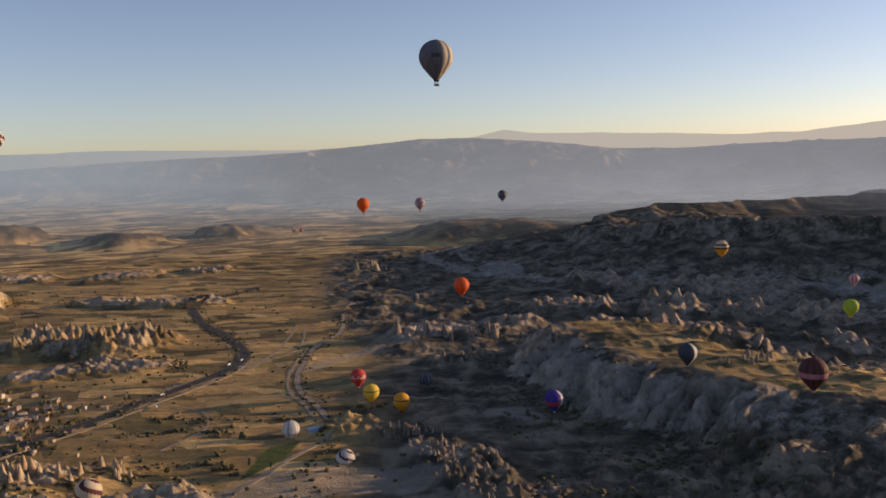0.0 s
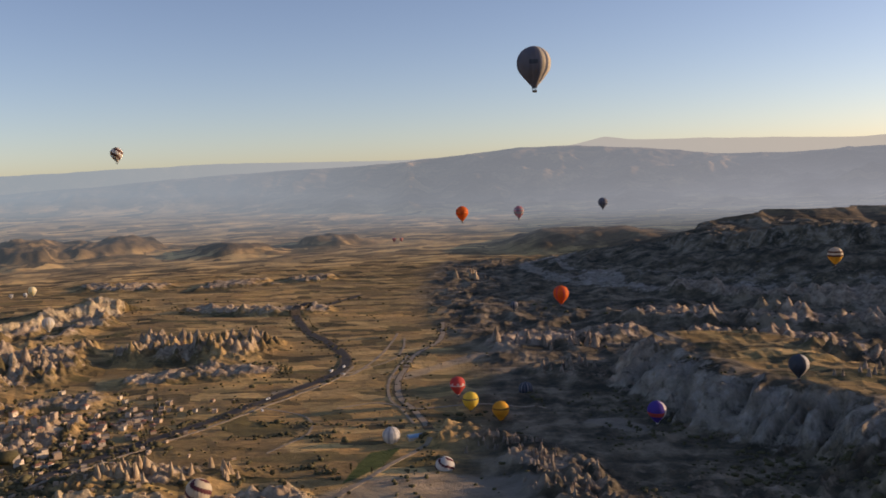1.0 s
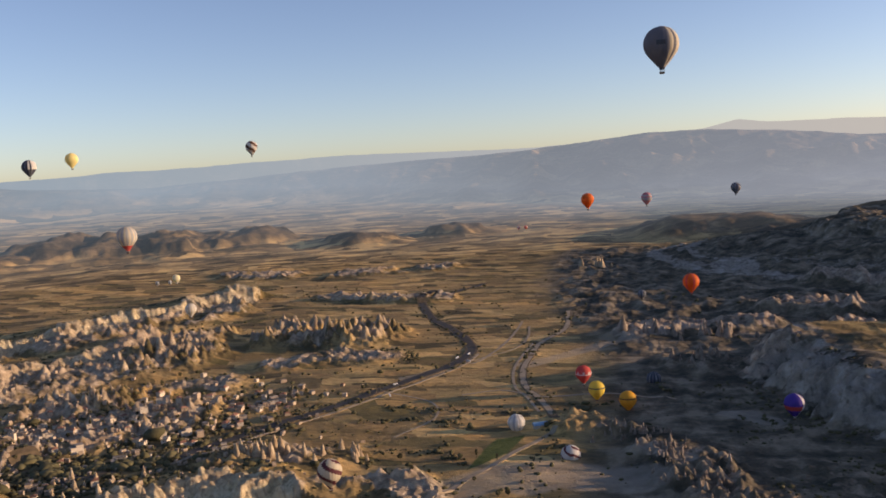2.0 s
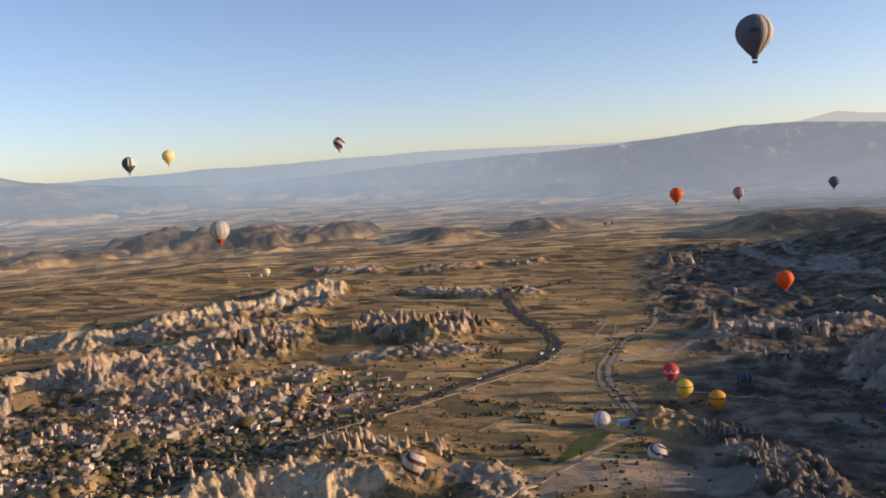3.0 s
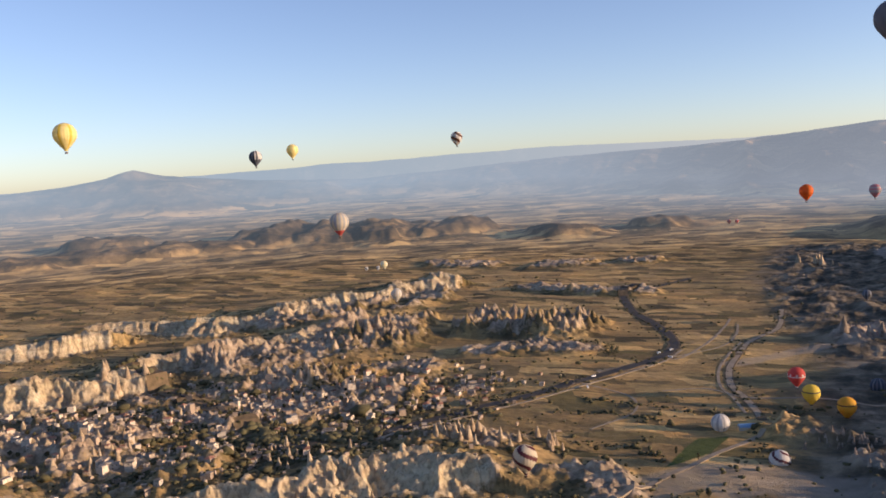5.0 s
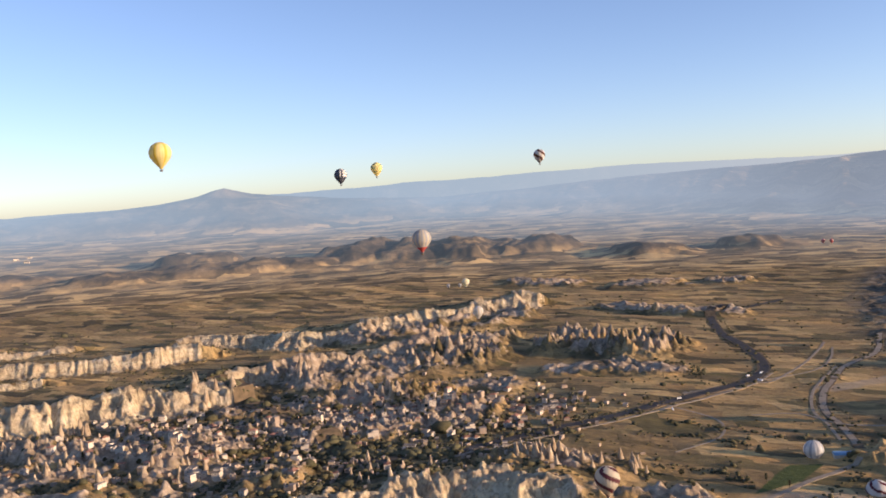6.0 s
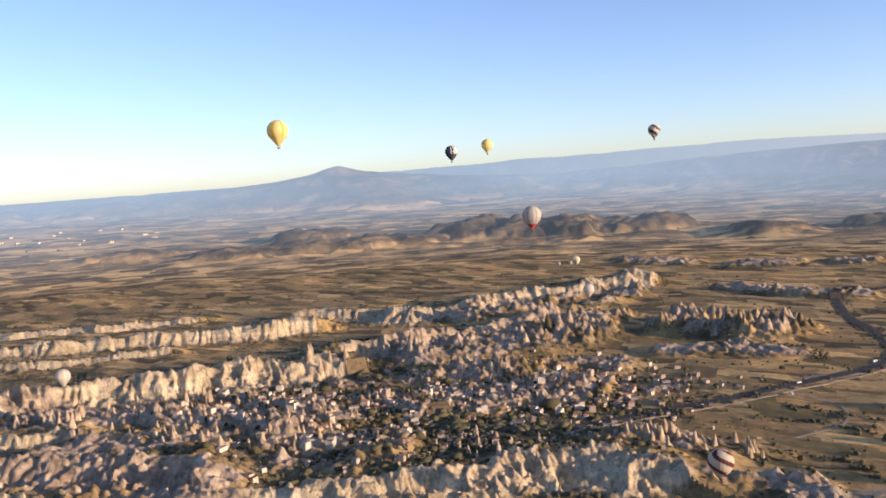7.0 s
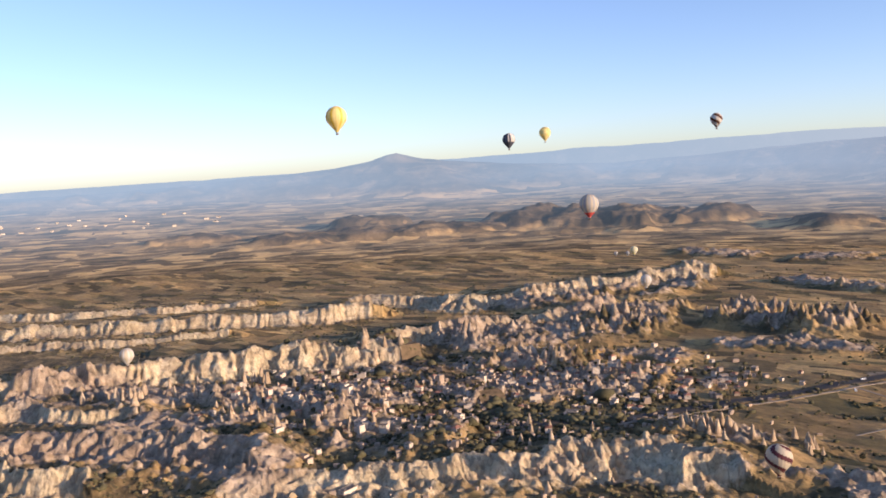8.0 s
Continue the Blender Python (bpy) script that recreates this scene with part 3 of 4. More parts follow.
HIGHWAY = [(-640, 760), (-564, 834), (-534, 915), (-494, 996), (-449, 1083), (-403, 1196), (-350, 1326), (-340, 1423), (-366, 1516), (-418, 1619), (-505, 1772), (-566, 1919), (-591, 2020), (-560, 2120), (-500, 2300)]
TRACK = [(-216, 1813), (-201, 1632), (-229, 1502), (-231, 1392), (-228, 1296), (-208, 1198), (-180, 1143), (-157, 1080), (-145, 1034)]
AVENUE = [(-1180, 1040), (-1136, 994), (-1040, 955), (-937, 917), (-850, 870), (-770, 833), (-673, 790), (-620, 800), (-564, 834)]
M_VERGE = road_material("dark_verge", (0.10, 0.075, 0.045), (0.19, 0.135, 0.08))
ribbon("verge", HIGHWAY, 23, M_VERGE, "dark scrubby verge along the asphalt highway", "verge", 0.35)
ribbon("verge", TRACK, 13, M_VERGE, "dark bank of the dry wash beside the track", "bank", 0.25)
ribbon("road", HIGHWAY, 15, M_ASPHALT, "dark asphalt highway curving through the fields", "road", 0.7)
ribbon("road", [(x + 17, y - 12) for x, y in HIGHWAY[1:8]], 5, M_DIRT, "pale dirt lane beside the asphalt highway", "dirt road", 0.5)
ribbon("road", TRACK, 9, M_DIRT, "pale winding dirt track on the valley floor", "dirt track", 0.4)
ribbon("road", [(x - 14, y - 4) for x, y in TRACK[2:8]], 4.5, M_DIRT, "narrow pale side track beside the wash", "dirt track", 0.4)
ribbon("road", [(-140, 1000), (-150, 978), (-181, 903), (-216, 819), (-232, 770), (-262, 700)], 7, M_DIRT, "pale straight dirt lane beside the green field", "dirt track", 0.4)
ribbon("road", [(-335, 1335), (-310, 1354), (-296, 1473), (-294, 1627), (-298, 1714)], 5, M_DIRT, "faint pale path across the straw fields", "dirt path", 0.3)
ribbon("road", [(-335, 1335), (-270, 1450), (-262, 1560), (-275, 1660)], 4, M_DIRT, "second faint pale path across the straw fields", "dirt path", 0.3)
ribbon("road", [(-290, 1150), (-240, 1180), (-180, 1150), (-100, 1165), (0, 1150)], 5, M_DIRT, "pale dirt path crossing the valley floor", "dirt path", 0.3)
ribbon("road", [(-420, 1160), (-330, 1120), (-300, 1040), (-330, 960)], 3.5, M_DIRT, "narrow field path between ploughed strips", "dirt path", 0.3)
ribbon("verge", AVENUE, 36, M_VERGE, "dark gully with gardens along the village street", "gully", 0.4)
ribbon("road", AVENUE, 9, M_ASPHALT, "dark tree-lined street through the village", "street", 0.6)


# ---------------------------------------------------------------- helpers for things
def part(name, bm, material, parent=None, label=""):
    me = bpy.data.meshes.new(name)
    bm.to_mesh(me), bm.free()
    for m in material if isinstance(material, (list, tuple)) else [material]:
        me.materials.append(m)
    ob = new(name, me)
    ob.parent = parent
    if label:
        ob["label"] = label
    return ob


def box(bm, x0, x1, y0, y1, z0, z1, index=0):
    m = Matrix.LocRotScale(((x0 + x1) / 2, (y0 + y1) / 2, (z0 + z1) / 2), None, (x1 - x0, y1 - y0, z1 - z0))
    for f in {f for v in bmesh.ops.create_cube(bm, size=1, matrix=m)["verts"] for f in v.link_faces}:
        f.material_index = index
    return bm


def rod(bm, a, b, r0, r1=None, n=6):
    a, b = Vector(a), Vector(b)
    turn = (b - a).to_track_quat("Z", "Y").to_matrix().to_4x4()
    bmesh.ops.create_cone(bm, cap_ends=True, segments=n, radius1=r0, radius2=r0 if r1 is None else r1, depth=(b - a).length,
                          matrix=Matrix.Translation((a + b) / 2) @ turn)
    return bm


# ---------------------------------------------------------------- hot-air balloons
CLOTH = {k: cloth("fabric_" + k, c) for k, c in {
    "cream": (0.66, 0.58, 0.44), "white": (0.70, 0.68, 0.64), "grey": (0.24, 0.25, 0.28), "slate": (0.07, 0.085, 0.11), "dusk": (0.15, 0.16, 0.20), "silver": (0.42, 0.43, 0.45), "black": (0.035, 0.035, 0.045), "red": (0.64, 0.10, 0.085),
    "orange": (0.78, 0.17, 0.03), "amber": (0.80, 0.42, 0.05), "yellow": (0.80, 0.60, 0.10), "lemon": (0.88, 0.76, 0.34), "lime": (0.42, 0.55, 0.08), "navy": (0.05, 0.07, 0.26),
    "violet": (0.10, 0.06, 0.36), "maroon": (0.13, 0.04, 0.05), "brown": (0.14, 0.07, 0.05), "pink": (0.55, 0.25, 0.28)}.items()}
GORES = 24


def balloon(label, x, y, z, d, colours, pattern, turn=0.0):
    """A balloon of width d, whose envelope's middle is at x, y, z. pattern(gore, v) picks a colour; v is 0 at the mouth and 1 at the crown."""
    r = d / 2
    root = new("hot_air_balloon")
    root.matrix_world = pose(x, y, z + 0.2 * r, 0, 0, turn)
    tagged(root, label, "hot-air balloon", "balloons over the valley")
    last = radians(128)
    profile = [(math.sin(last * i / 17) * r, math.cos(last * i / 17) * r) for i in range(1, 18)]
    px, pz = profile[-1]
    for i in range(1, 6):
        k = i / 5
        profile.append((px + (0.17 * r - px) * k + 0.02 * r * math.sin(math.pi * k), pz - 0.74 * r * k))
    top, low = r, profile[-1][1]
    bm = bmesh.new()
    n = GORES * 4
    rings_ = []
    for pr, h in profile:
        row = []
        for j in range(n):
            bulge = 1 + 0.022 * abs(math.sin(math.pi * j / 4)) ** 0.8
            a = 2 * math.pi * j / n
            row.append(bm.verts.new((pr * bulge * math.cos(a), pr * bulge * math.sin(a), h)))
        rings_.append(row)
    crown = bm.verts.new((0, 0, r * 1.002))
    for j in range(n):
        bm.faces.new((crown, rings_[0][j], rings_[0][(j + 1) % n])).material_index = pattern(j // 4, 0.99)
    for i in range(len(rings_) - 1):
        v = ((profile[i][1] + profile[i + 1][1]) / 2 - low) / (top - low)
        for j in range(n):
            f = bm.faces.new((rings_[i][j], rings_[i + 1][j], rings_[i + 1][(j + 1) % n], rings_[i][(j + 1) % n]))
            f.material_index = pattern(j // 4, v)
    for f in bm.faces:
        f.smooth = True
    part("envelope", bm, [CLOTH[c] for c in colours], root)
    bm = bmesh.new()
    bmesh.ops.create_cone(bm, cap_ends=False, segments=24, radius1=0.15 * r, radius2=0.175 * r, depth=0.12 * r, matrix=Matrix.Translation((0, 0, low - 0.05 * r)))
    part("skirt", bm, CLOTH[colours[-1]], root)
    bm = bmesh.new()
    bmesh.ops.create_cone(bm, cap_ends=True, segments=24, radius1=0.12 * r, radius2=0.05 * r, depth=0.02 * r, matrix=Matrix.Translation((0, 0, r * 1.004)))
    part("crown_vent", bm, CLOTH[colours[0]], root)
    bz, bw, bd, bh = low - 0.25 * r, 0.14 * r, 0.09 * r, 0.11 * r
    bm = bmesh.new()
    box(bm, -bw, bw, -bd, bd, bz - bh, bz)
    bmesh.ops.bevel(bm, geom=bm.edges[:], offset=0.02 * r, segments=2, affect="EDGES")
    basket = part("basket", bm, M_WICKER, root)
    bm = bmesh.new()
    for sx in (-1, 1):
        rod(bm, (sx * bw, -bd, bz), (sx * bw, bd, bz), 0.013 * r)
    for sy in (-1, 1):
        rod(bm, (-bw, sy * bd, bz), (bw, sy * bd, bz), 0.013 * r)
    part("padded_rim", bm, M_ROPE, basket)
    bm = bmesh.new()
    for sx in (-0.4, 0.4):
        rod(bm, (sx * bw, 0, bz + 0.06 * r), (sx * bw, 0, bz + 0.11 * r), 0.03 * r, 0.02 * r, 8)
    box(bm, -bw * 0.8, bw * 0.8, -bd * 0.3, bd * 0.3, bz + 0.045 * r, bz + 0.06 * r)
    part("burner", bm, M_STEEL, root)
    for sx in (-1, 1):
        for sy in (-1, 1):
            bm = rod(bmesh.new(), (sx * bw * 0.95, sy * bd * 0.95, bz), (sx * 0.12 * r, sy * 0.11 * r, low - 0.04 * r), 0.006 * r, None, 5)
            part("cable", bm, M_ROPE, root)
    return root


def gores(*picks):
    return lambda g, v: picks[g % len(picks)]


def bands(*stops):
    """stops: (upper limit of v, colour index), from the mouth up."""
    return lambda g, v: next(c for lim, c in stops if v <= lim)


def swirl(turns, duty, a=0, b=1):
    return lambda g, v: b if ((g / GORES + v * turns) * 3) % 1 < duty else a


def emblem(base, mark, g0, g1, v0, v1):
    return lambda g, v: mark if g0 <= g <= g1 and v0 < v < v1 else base


# cream gores on the right paint the sunlit flank into the fabric
balloon("huge grey balloon with cream gores painting its sunlit flank", -1, 576, 386, 22, ["dusk", "cream", "slate"],
        lambda g, v: 2 if (g in (17, 18) and 0.50 < v < 0.62) else (1 if g in (20, 22, 23, 0, 1, 2) else 0))
balloon("plain orange-red balloon over the far valley", -139, 1528, 247, 22, ["orange"], gores(0))
balloon("red and white banded balloon", -47, 1866, 230, 22, ["pink", "silver"], bands((0.35, 0), (0.55, 1), (0.68, 0), (0.8, 1), (1, 0)))
balloon("dark slate balloon over the far valley", 148, 2101, 233, 22, ["dusk", "grey"], gores(0, 0, 1))
balloon("bright orange balloon with a long tapering foot", 25, 1232, 140, 22, ["orange", "red"], gores(0, 0, 0, 1))
balloon("small grey balloon low in the shade", -60, 1740, 46, 16, ["grey", "slate"], gores(0, 0, 1))
balloon("red balloon with a pale lettered belt", -123, 1177, 24, 21.4, ["red", "white"], lambda g, v: 1 if 0.52 < v < 0.58 or (0.58 <= v < 0.66 and g % 3 == 0) else 0)
balloon("dusky purple and white balloon low over the rocks", -30, 1230, 3, 20, ["slate", "dusk", "grey"], gores(0, 1, 0, 2))
balloon("lemon yellow balloon with a dark belt", -102, 1135, 13, 21.5, ["yellow", "slate"], bands((0.64, 0), (0.70, 1), (1, 0)))
balloon("amber yellow balloon with a dark belt", -60, 1100, 9, 21.6, ["amber", "brown"], bands((0.62, 0), (0.68, 1), (1, 0)))
balloon("violet blue balloon with a red and white flank", 128, 1014, 30, 22, ["violet", "red", "white"], lambda g, v: 2 if g in (21, 22) else (1 if 0.3 < v < 0.5 else 0))
balloon("white-grey balloon low over the fields", -188, 1005, 5, 21, ["white", "silver"], gores(0, 0, 1))
balloon("white balloon with dark swirling stripes", -113, 915, -2, 21.5, ["white", "maroon"], swirl(0.9, 0.3))
balloon("cream balloon with maroon swirling stripes", -300, 693, 54, 22, ["cream", "maroon"], swirl(0.8, 0.36))
balloon("amber and cream striped balloon against the mesa", 440, 1357, 170, 22, ["amber", "cream", "brown"], bands((0.45, 0), (0.55, 2), (0.7, 1), (0.78, 2), (1, 1)))
balloon("small pale pink balloon before the mesa", 700, 1460, 98, 17, ["pink", "white"], gores(0, 1, 0))
balloon("lime green balloon before the mesa", 602, 1264, 86, 22, ["lime"], gores(0))
balloon("navy and white balloon over the ridge", 286, 1005, 84, 22, ["navy", "white", "slate"], lambda g, v: 1 if g in (20, 21, 22, 23, 0) else 2)
balloon("dark maroon balloon over the ridge", 290, 669, 144, 22, ["maroon", "brown", "pink"], lambda g, v: 2 if 0.42 < v < 0.56 else g % 2)
balloon("white balloon with dark spiral belt, high in the sky", -762, 1503, 379, 22, ["white", "brown"], swirl(0.7, 0.45))
# white upper gores paint the light on this one's right flank
balloon("black balloon with its lit flank painted white, high in the sky", -983, 1170, 358, 22, ["dusk", "white", "slate"], lambda g, v: 1 if g in (20, 22, 23, 0, 1, 2, 3) and v > 0.42 else g % 2 * 2)
balloon("small lemon yellow balloon high in the sky", -1025, 1328, 372, 22, ["lemon"], gores(0))
balloon("large lemon yellow balloon high in the sky", -717, 575, 371, 22, ["lemon", "yellow"], gores(0, 0, 0, 1))
balloon("pale grey ribbed balloon with a red foot", -581, 832, 262, 22, ["silver", "cream", "red"], lambda g, v: 2 if v < 0.16 else (1 if g % 2 else 0))
balloon("small yellow and white balloon low over the plain", -1261, 2001, 72, 20, ["lemon", "white"], gores(0, 1))
balloon("tiny pale balloon low over the plain", -1145, 1789, 90, 9, ["white", "grey"], gores(0, 1))
balloon("tiny grey balloon low over the plain", -1190, 1806, 86, 9, ["grey", "white"], gores(0, 1))
balloon("cream balloon hanging before the pale cliffs", -919, 1500, 71, 22, ["cream", "white"], gores(0, 1))
balloon("cream white balloon before the long cliff", -1210, 552, 64, 20.5, ["cream", "white"], gores(0, 0, 1))


# ---------------------------------------------------------------- fairy chimneys
rnd = random.Random(7)


def chimney_mesh(k):
    """A pointed cone of tuff, fluted and leaning a little; height and foot about 1."""
    bm = bmesh.new()
    n, levels = 11, 7
    rows = []
    for i in range(levels):
        v = i / levels
        row = []
        for j in range(n):
            a = 2 * math.pi * j / n
            w = 0.33 * (1 - v) ** (0.75 + 0.15 * (k % 3)) + 0.03
            w *= 1 + 0.28 * noise.noise(Vector((math.cos(a) * 1.5, math.sin(a) * 1.5, v * 1.2 + k * 7.3)))
            row.append(bm.verts.new((w * math.cos(a) + 0.08 * v * math.sin(k), w * math.sin(a) + 0.07 * v * math.cos(k * 2), v - 0.12)))
        rows.append(row)
    tip = bm.verts.new((0.08 * math.sin(k), 0.07 * math.cos(k * 2), 0.93))
    for a, b in zip(rows, rows[1:]):
        for j in range(n):
            bm.faces.new((a[j], a[(j + 1) % n], b[(j + 1) % n], b[j]))
    for j in range(n):
        bm.faces.new((rows[-1][j], rows[-1][(j + 1) % n], tip))
    me = bpy.data.meshes.new("fairy_chimney")
    bm.to_mesh(me), bm.free()
    me.materials.append(M_TUFF_DARK if k > 6 else M_TUFF)
    me.shade_smooth()
    return me


CHIMNEYS = [chimney_mesh(k) for k in range(14)]
GROVES = [  # middle, spread, number, least and greatest height, label
    ((-440, 838), (40, 22), 24, 10, 20, "pointed pale tuff cone beside the village"), ((-350, 872), (26, 22), 12, 8, 15, "pointed pale tuff cone among dry scrub"),
    ((-600, 745), (60, 40), 14, 8, 15, "pointed tuff cone below the village street"), ((-1125, 715), (30, 34), 12, 12, 24, "tall tuff cone at the foot of the cliff"),
    ((-1180, 540), (50, 50), 18, 10, 22, "leaning tuff cone before the long cliff"), ((-1080, 640), (80, 70), 22, 8, 18, "small tuff cone among dark scrub"),
    ((-930, 560), (90, 60), 24, 8, 18, "tuff cone among the village houses"), ((-830, 690), (90, 80), 26, 7, 15, "tuff cone between stone houses"),
    ((-1075, 925), (30, 30), 6, 16, 30, "tall tuff cone by the gorge"), ((40, 1345), (50, 40), 12, 10, 20, "slender tuff needle in the shade"),
    ((10, 1530), (90, 24), 16, 16, 30, "slender tuff needle in the shade"), ((-58, 985), (40, 18), 30, 5, 9, "small jagged tuff spire on the low ridge"),
    ((-8, 915), (24, 40), 40, 5, 10, "small jagged tuff spire on the low ridge"), ((32, 815), (24, 50), 34, 5, 10, "small jagged tuff spire on the low ridge"),
    ((395, 1080), (60, 30), 9, 9, 17, "squat pale rock cone on the ridge top"), ((-200, 2560), (60, 20), 7, 18, 34, "tall rock needle far up the valley"), ((-540, 660), (60, 60), 10, 8, 16, "pointed tuff cone at the cliff's foot")]
spots = []
for (cx, cy), (sx, sy), count, lo, hi, label in GROVES:
    for _ in range(count):
        spots.append((cx + rnd.gauss(0, sx * 0.6), cy + rnd.gauss(0, sy * 0.6), rnd.uniform(lo, hi), label))
for (x, y, tall, label), z in zip(spots, heights([q[:2] for q in spots])):
    ob = new("fairy_chimney", CHIMNEYS[rnd.randrange(7) + (7 if x > -150 else 0)])
    ob.matrix_world = pose(x, y, z, 0, 0, rnd.uniform(0, 360)) @ Matrix.Diagonal((tall * rnd.uniform(0.6, 0.95), tall * rnd.uniform(0.6, 0.95), tall, 1))
    tagged(ob, label, "rock spire", "fairy chimneys")


# ---------------------------------------------------------------- village houses
def house(kind, w, d, h, wall, roof, label):
    """A stone house with its door, windows and a flat or a tiled roof, parked out of the way as a pattern for copies."""
    root = new("house")
    tagged(root, label, "house", "village houses")
    bm = box(bmesh.new(), -w / 2, w / 2, -d / 2, d / 2, -5, h)
    if kind == 1:
        box(bm, -w / 2, w * 0.05, -d / 2, d / 2 - 0.3, h, h + 2.9)
    part("wall", bm, wall, root)
    bm = bmesh.new()
    if kind == 2:
        o = 0.45
        low = [bm.verts.new(c) for c in ((-w / 2 - o, -d / 2 - o, h), (w / 2 + o, -d / 2 - o, h), (w / 2 + o, d / 2 + o, h), (-w / 2 - o, d / 2 + o, h))]
        top = [bm.verts.new((-w / 2 + d * 0.4, 0, h + d * 0.24)), bm.verts.new((w / 2 - d * 0.4, 0, h + d * 0.24))]
        for f in ((0, 1, 5, 4), (1, 2, 5), (2, 3, 4, 5), (3, 0, 4), (3, 2, 1, 0)):
            bm.faces.new([(low + top)[i] for i in f])
    else:
        box(bm, -w / 2 - 0.2, w / 2 + 0.2, -d / 2 - 0.2, d / 2 + 0.2, h + 0.003, h + 0.25)
        for y in (-d / 2, d / 2):
            box(bm, (w * 0.05 if kind == 1 else -w / 2) + 0.02, w / 2 + 0.19, y - 0.18, y + 0.18, h + 0.25, h + 0.8)
        if kind == 1:
            box(bm, -w / 2 - 0.2, w * 0.05 + 0.2, -d / 2 - 0.2, d / 2, h + 2.903, h + 3.2)
    part("roof", bm, roof, root)
    part("door", box(bmesh.new(), -0.6, 0.6, -d / 2 - 0.08, -d / 2 + 0.1, 0, 2.1), M_BARK, root)
    for i in range(3):
        x = -w * 0.32 + i * w * 0.32
        part("window", box(bmesh.new(), x - 0.55, x + 0.55, -d / 2 - 0.06, -d / 2 + 0.1, h - 2.2, h - 0.8), M_GLASS, root)
    part("window", box(bmesh.new(), w / 2 - 0.1, w / 2 + 0.06, -0.6, 0.6, h - 2.2, h - 0.8), M_GLASS, root)
    if kind == 0:
        part("chimney", box(bmesh.new(), w * 0.25, w * 0.25 + 0.7, d * 0.2, d * 0.2 + 0.7, h + 0.25, h + 1.6), wall, root)
    return root


MODELS = [
    house(0, 11, 8, 5.5, M_STONE, M_SLAB, "flat-roofed tuff stone house in the village"),
    house(1, 13, 9, 5.0, M_STONE, M_SLAB, "two-step stone house with roof terrace"),
    house(2, 12, 9, 5.5, M_WHITE, M_TILE, "whitewashed house with a red tiled roof"),
    house(0, 9, 7, 6.5, M_WHITE, M_SLAB, "small whitewashed house with a flat roof"),
    house(1, 16, 10, 6.5, M_WHITE, M_SLAB, "large pale guesthouse with roof terrace"),
    house(2, 10, 8, 4.5, M_STONE, M_TILE, "small stone house with a tiled roof"),
    house(0, 20, 9, 6.0, M_WHITE, M_SLAB, "long pale building beside the street"),
]
DISTRICTS = [((-640, 1030), (120, 130), 80), ((-740, 920), (130, 90), 70), ((-880, 810), (150, 100), 60), ((-900, 680), (140, 90), 50), ((-780, 640), (150, 60), 30), ((-540, 1090), (50, 60), 25), ((-690, 760), (80, 50), 20)]
lots, tries = [], 0
for (cx, cy), (sx, sy), count in DISTRICTS:
    placed = 0
    while placed < count and tries < 9000:
        tries += 1
        x, y = cx + rnd.gauss(0, sx * 0.7), cy + rnd.gauss(0, sy * 0.7)
        if any(abs(x - q[0]) < 8.5 and abs(y - q[1]) < 8.5 for q in lots):
            continue
        lots.append((x, y))
        placed += 1
xs, ys = np.array([q[0] for q in lots]), np.array([q[1] for q in lots])
clear = np.minimum(along(xs, ys, [(a, b) for a, b in AVENUE])[0], along(xs, ys, HIGHWAY)[0]) > 17
first = {}
for (x, y), z, free in zip(lots, heights(lots), clear):
    if not free:
        continue
    k = rnd.choices(range(7), (26, 20, 14, 18, 8, 12, 5))[0]
    m = pose(x, y, z + 0.3, 0, 0, rnd.choice((0, 90, 180, 270)) + rnd.gauss(20, 22)) @ Matrix.Scale(rnd.uniform(0.62, 0.95), 4)
    if k not in first:
        first[k] = MODELS[k]
        MODELS[k].matrix_basis = m
    else:
        copy_thing(MODELS[k], m).matrix_basis = m

# far farmsteads and the edge of a town on the plain
FARM = []
for i in range(26):
    a, dist = radians(rnd.uniform(59, 74)), rnd.uniform(4020, 4330)
    FARM.append((-math.sin(a) * dist, math.cos(a) * dist))
fx, fy = np.array([q[0] for q in FARM]), np.array([q[1] for q in FARM])
for (x, y), z in zip(FARM, rim(fx, fy)[0]):
    wide = rnd.uniform(8, 22)
    barn = new("barn")
    barn.matrix_world = pose(x, y, z, 0, 0, rnd.uniform(40, 80))
    tagged(barn, "long white building far out on the plain", "building", "far buildings")
    part("wall", box(bmesh.new(), -wide / 2, wide / 2, -5, 5, -6, 5), M_WHITE, barn)
    part("roof", box(bmesh.new(), -wide / 2 - 0.5, wide / 2 + 0.5, -5.5, 5.5, 5.003, 5.6), M_SLAB, barn)


# ---------------------------------------------------------------- vehicles
M_PAINT = plain("white_paint", (0.75, 0.75, 0.74), 0.35, 0.05)
M_RUBBER = plain("rubber", (0.03, 0.03, 0.03), 0.8)


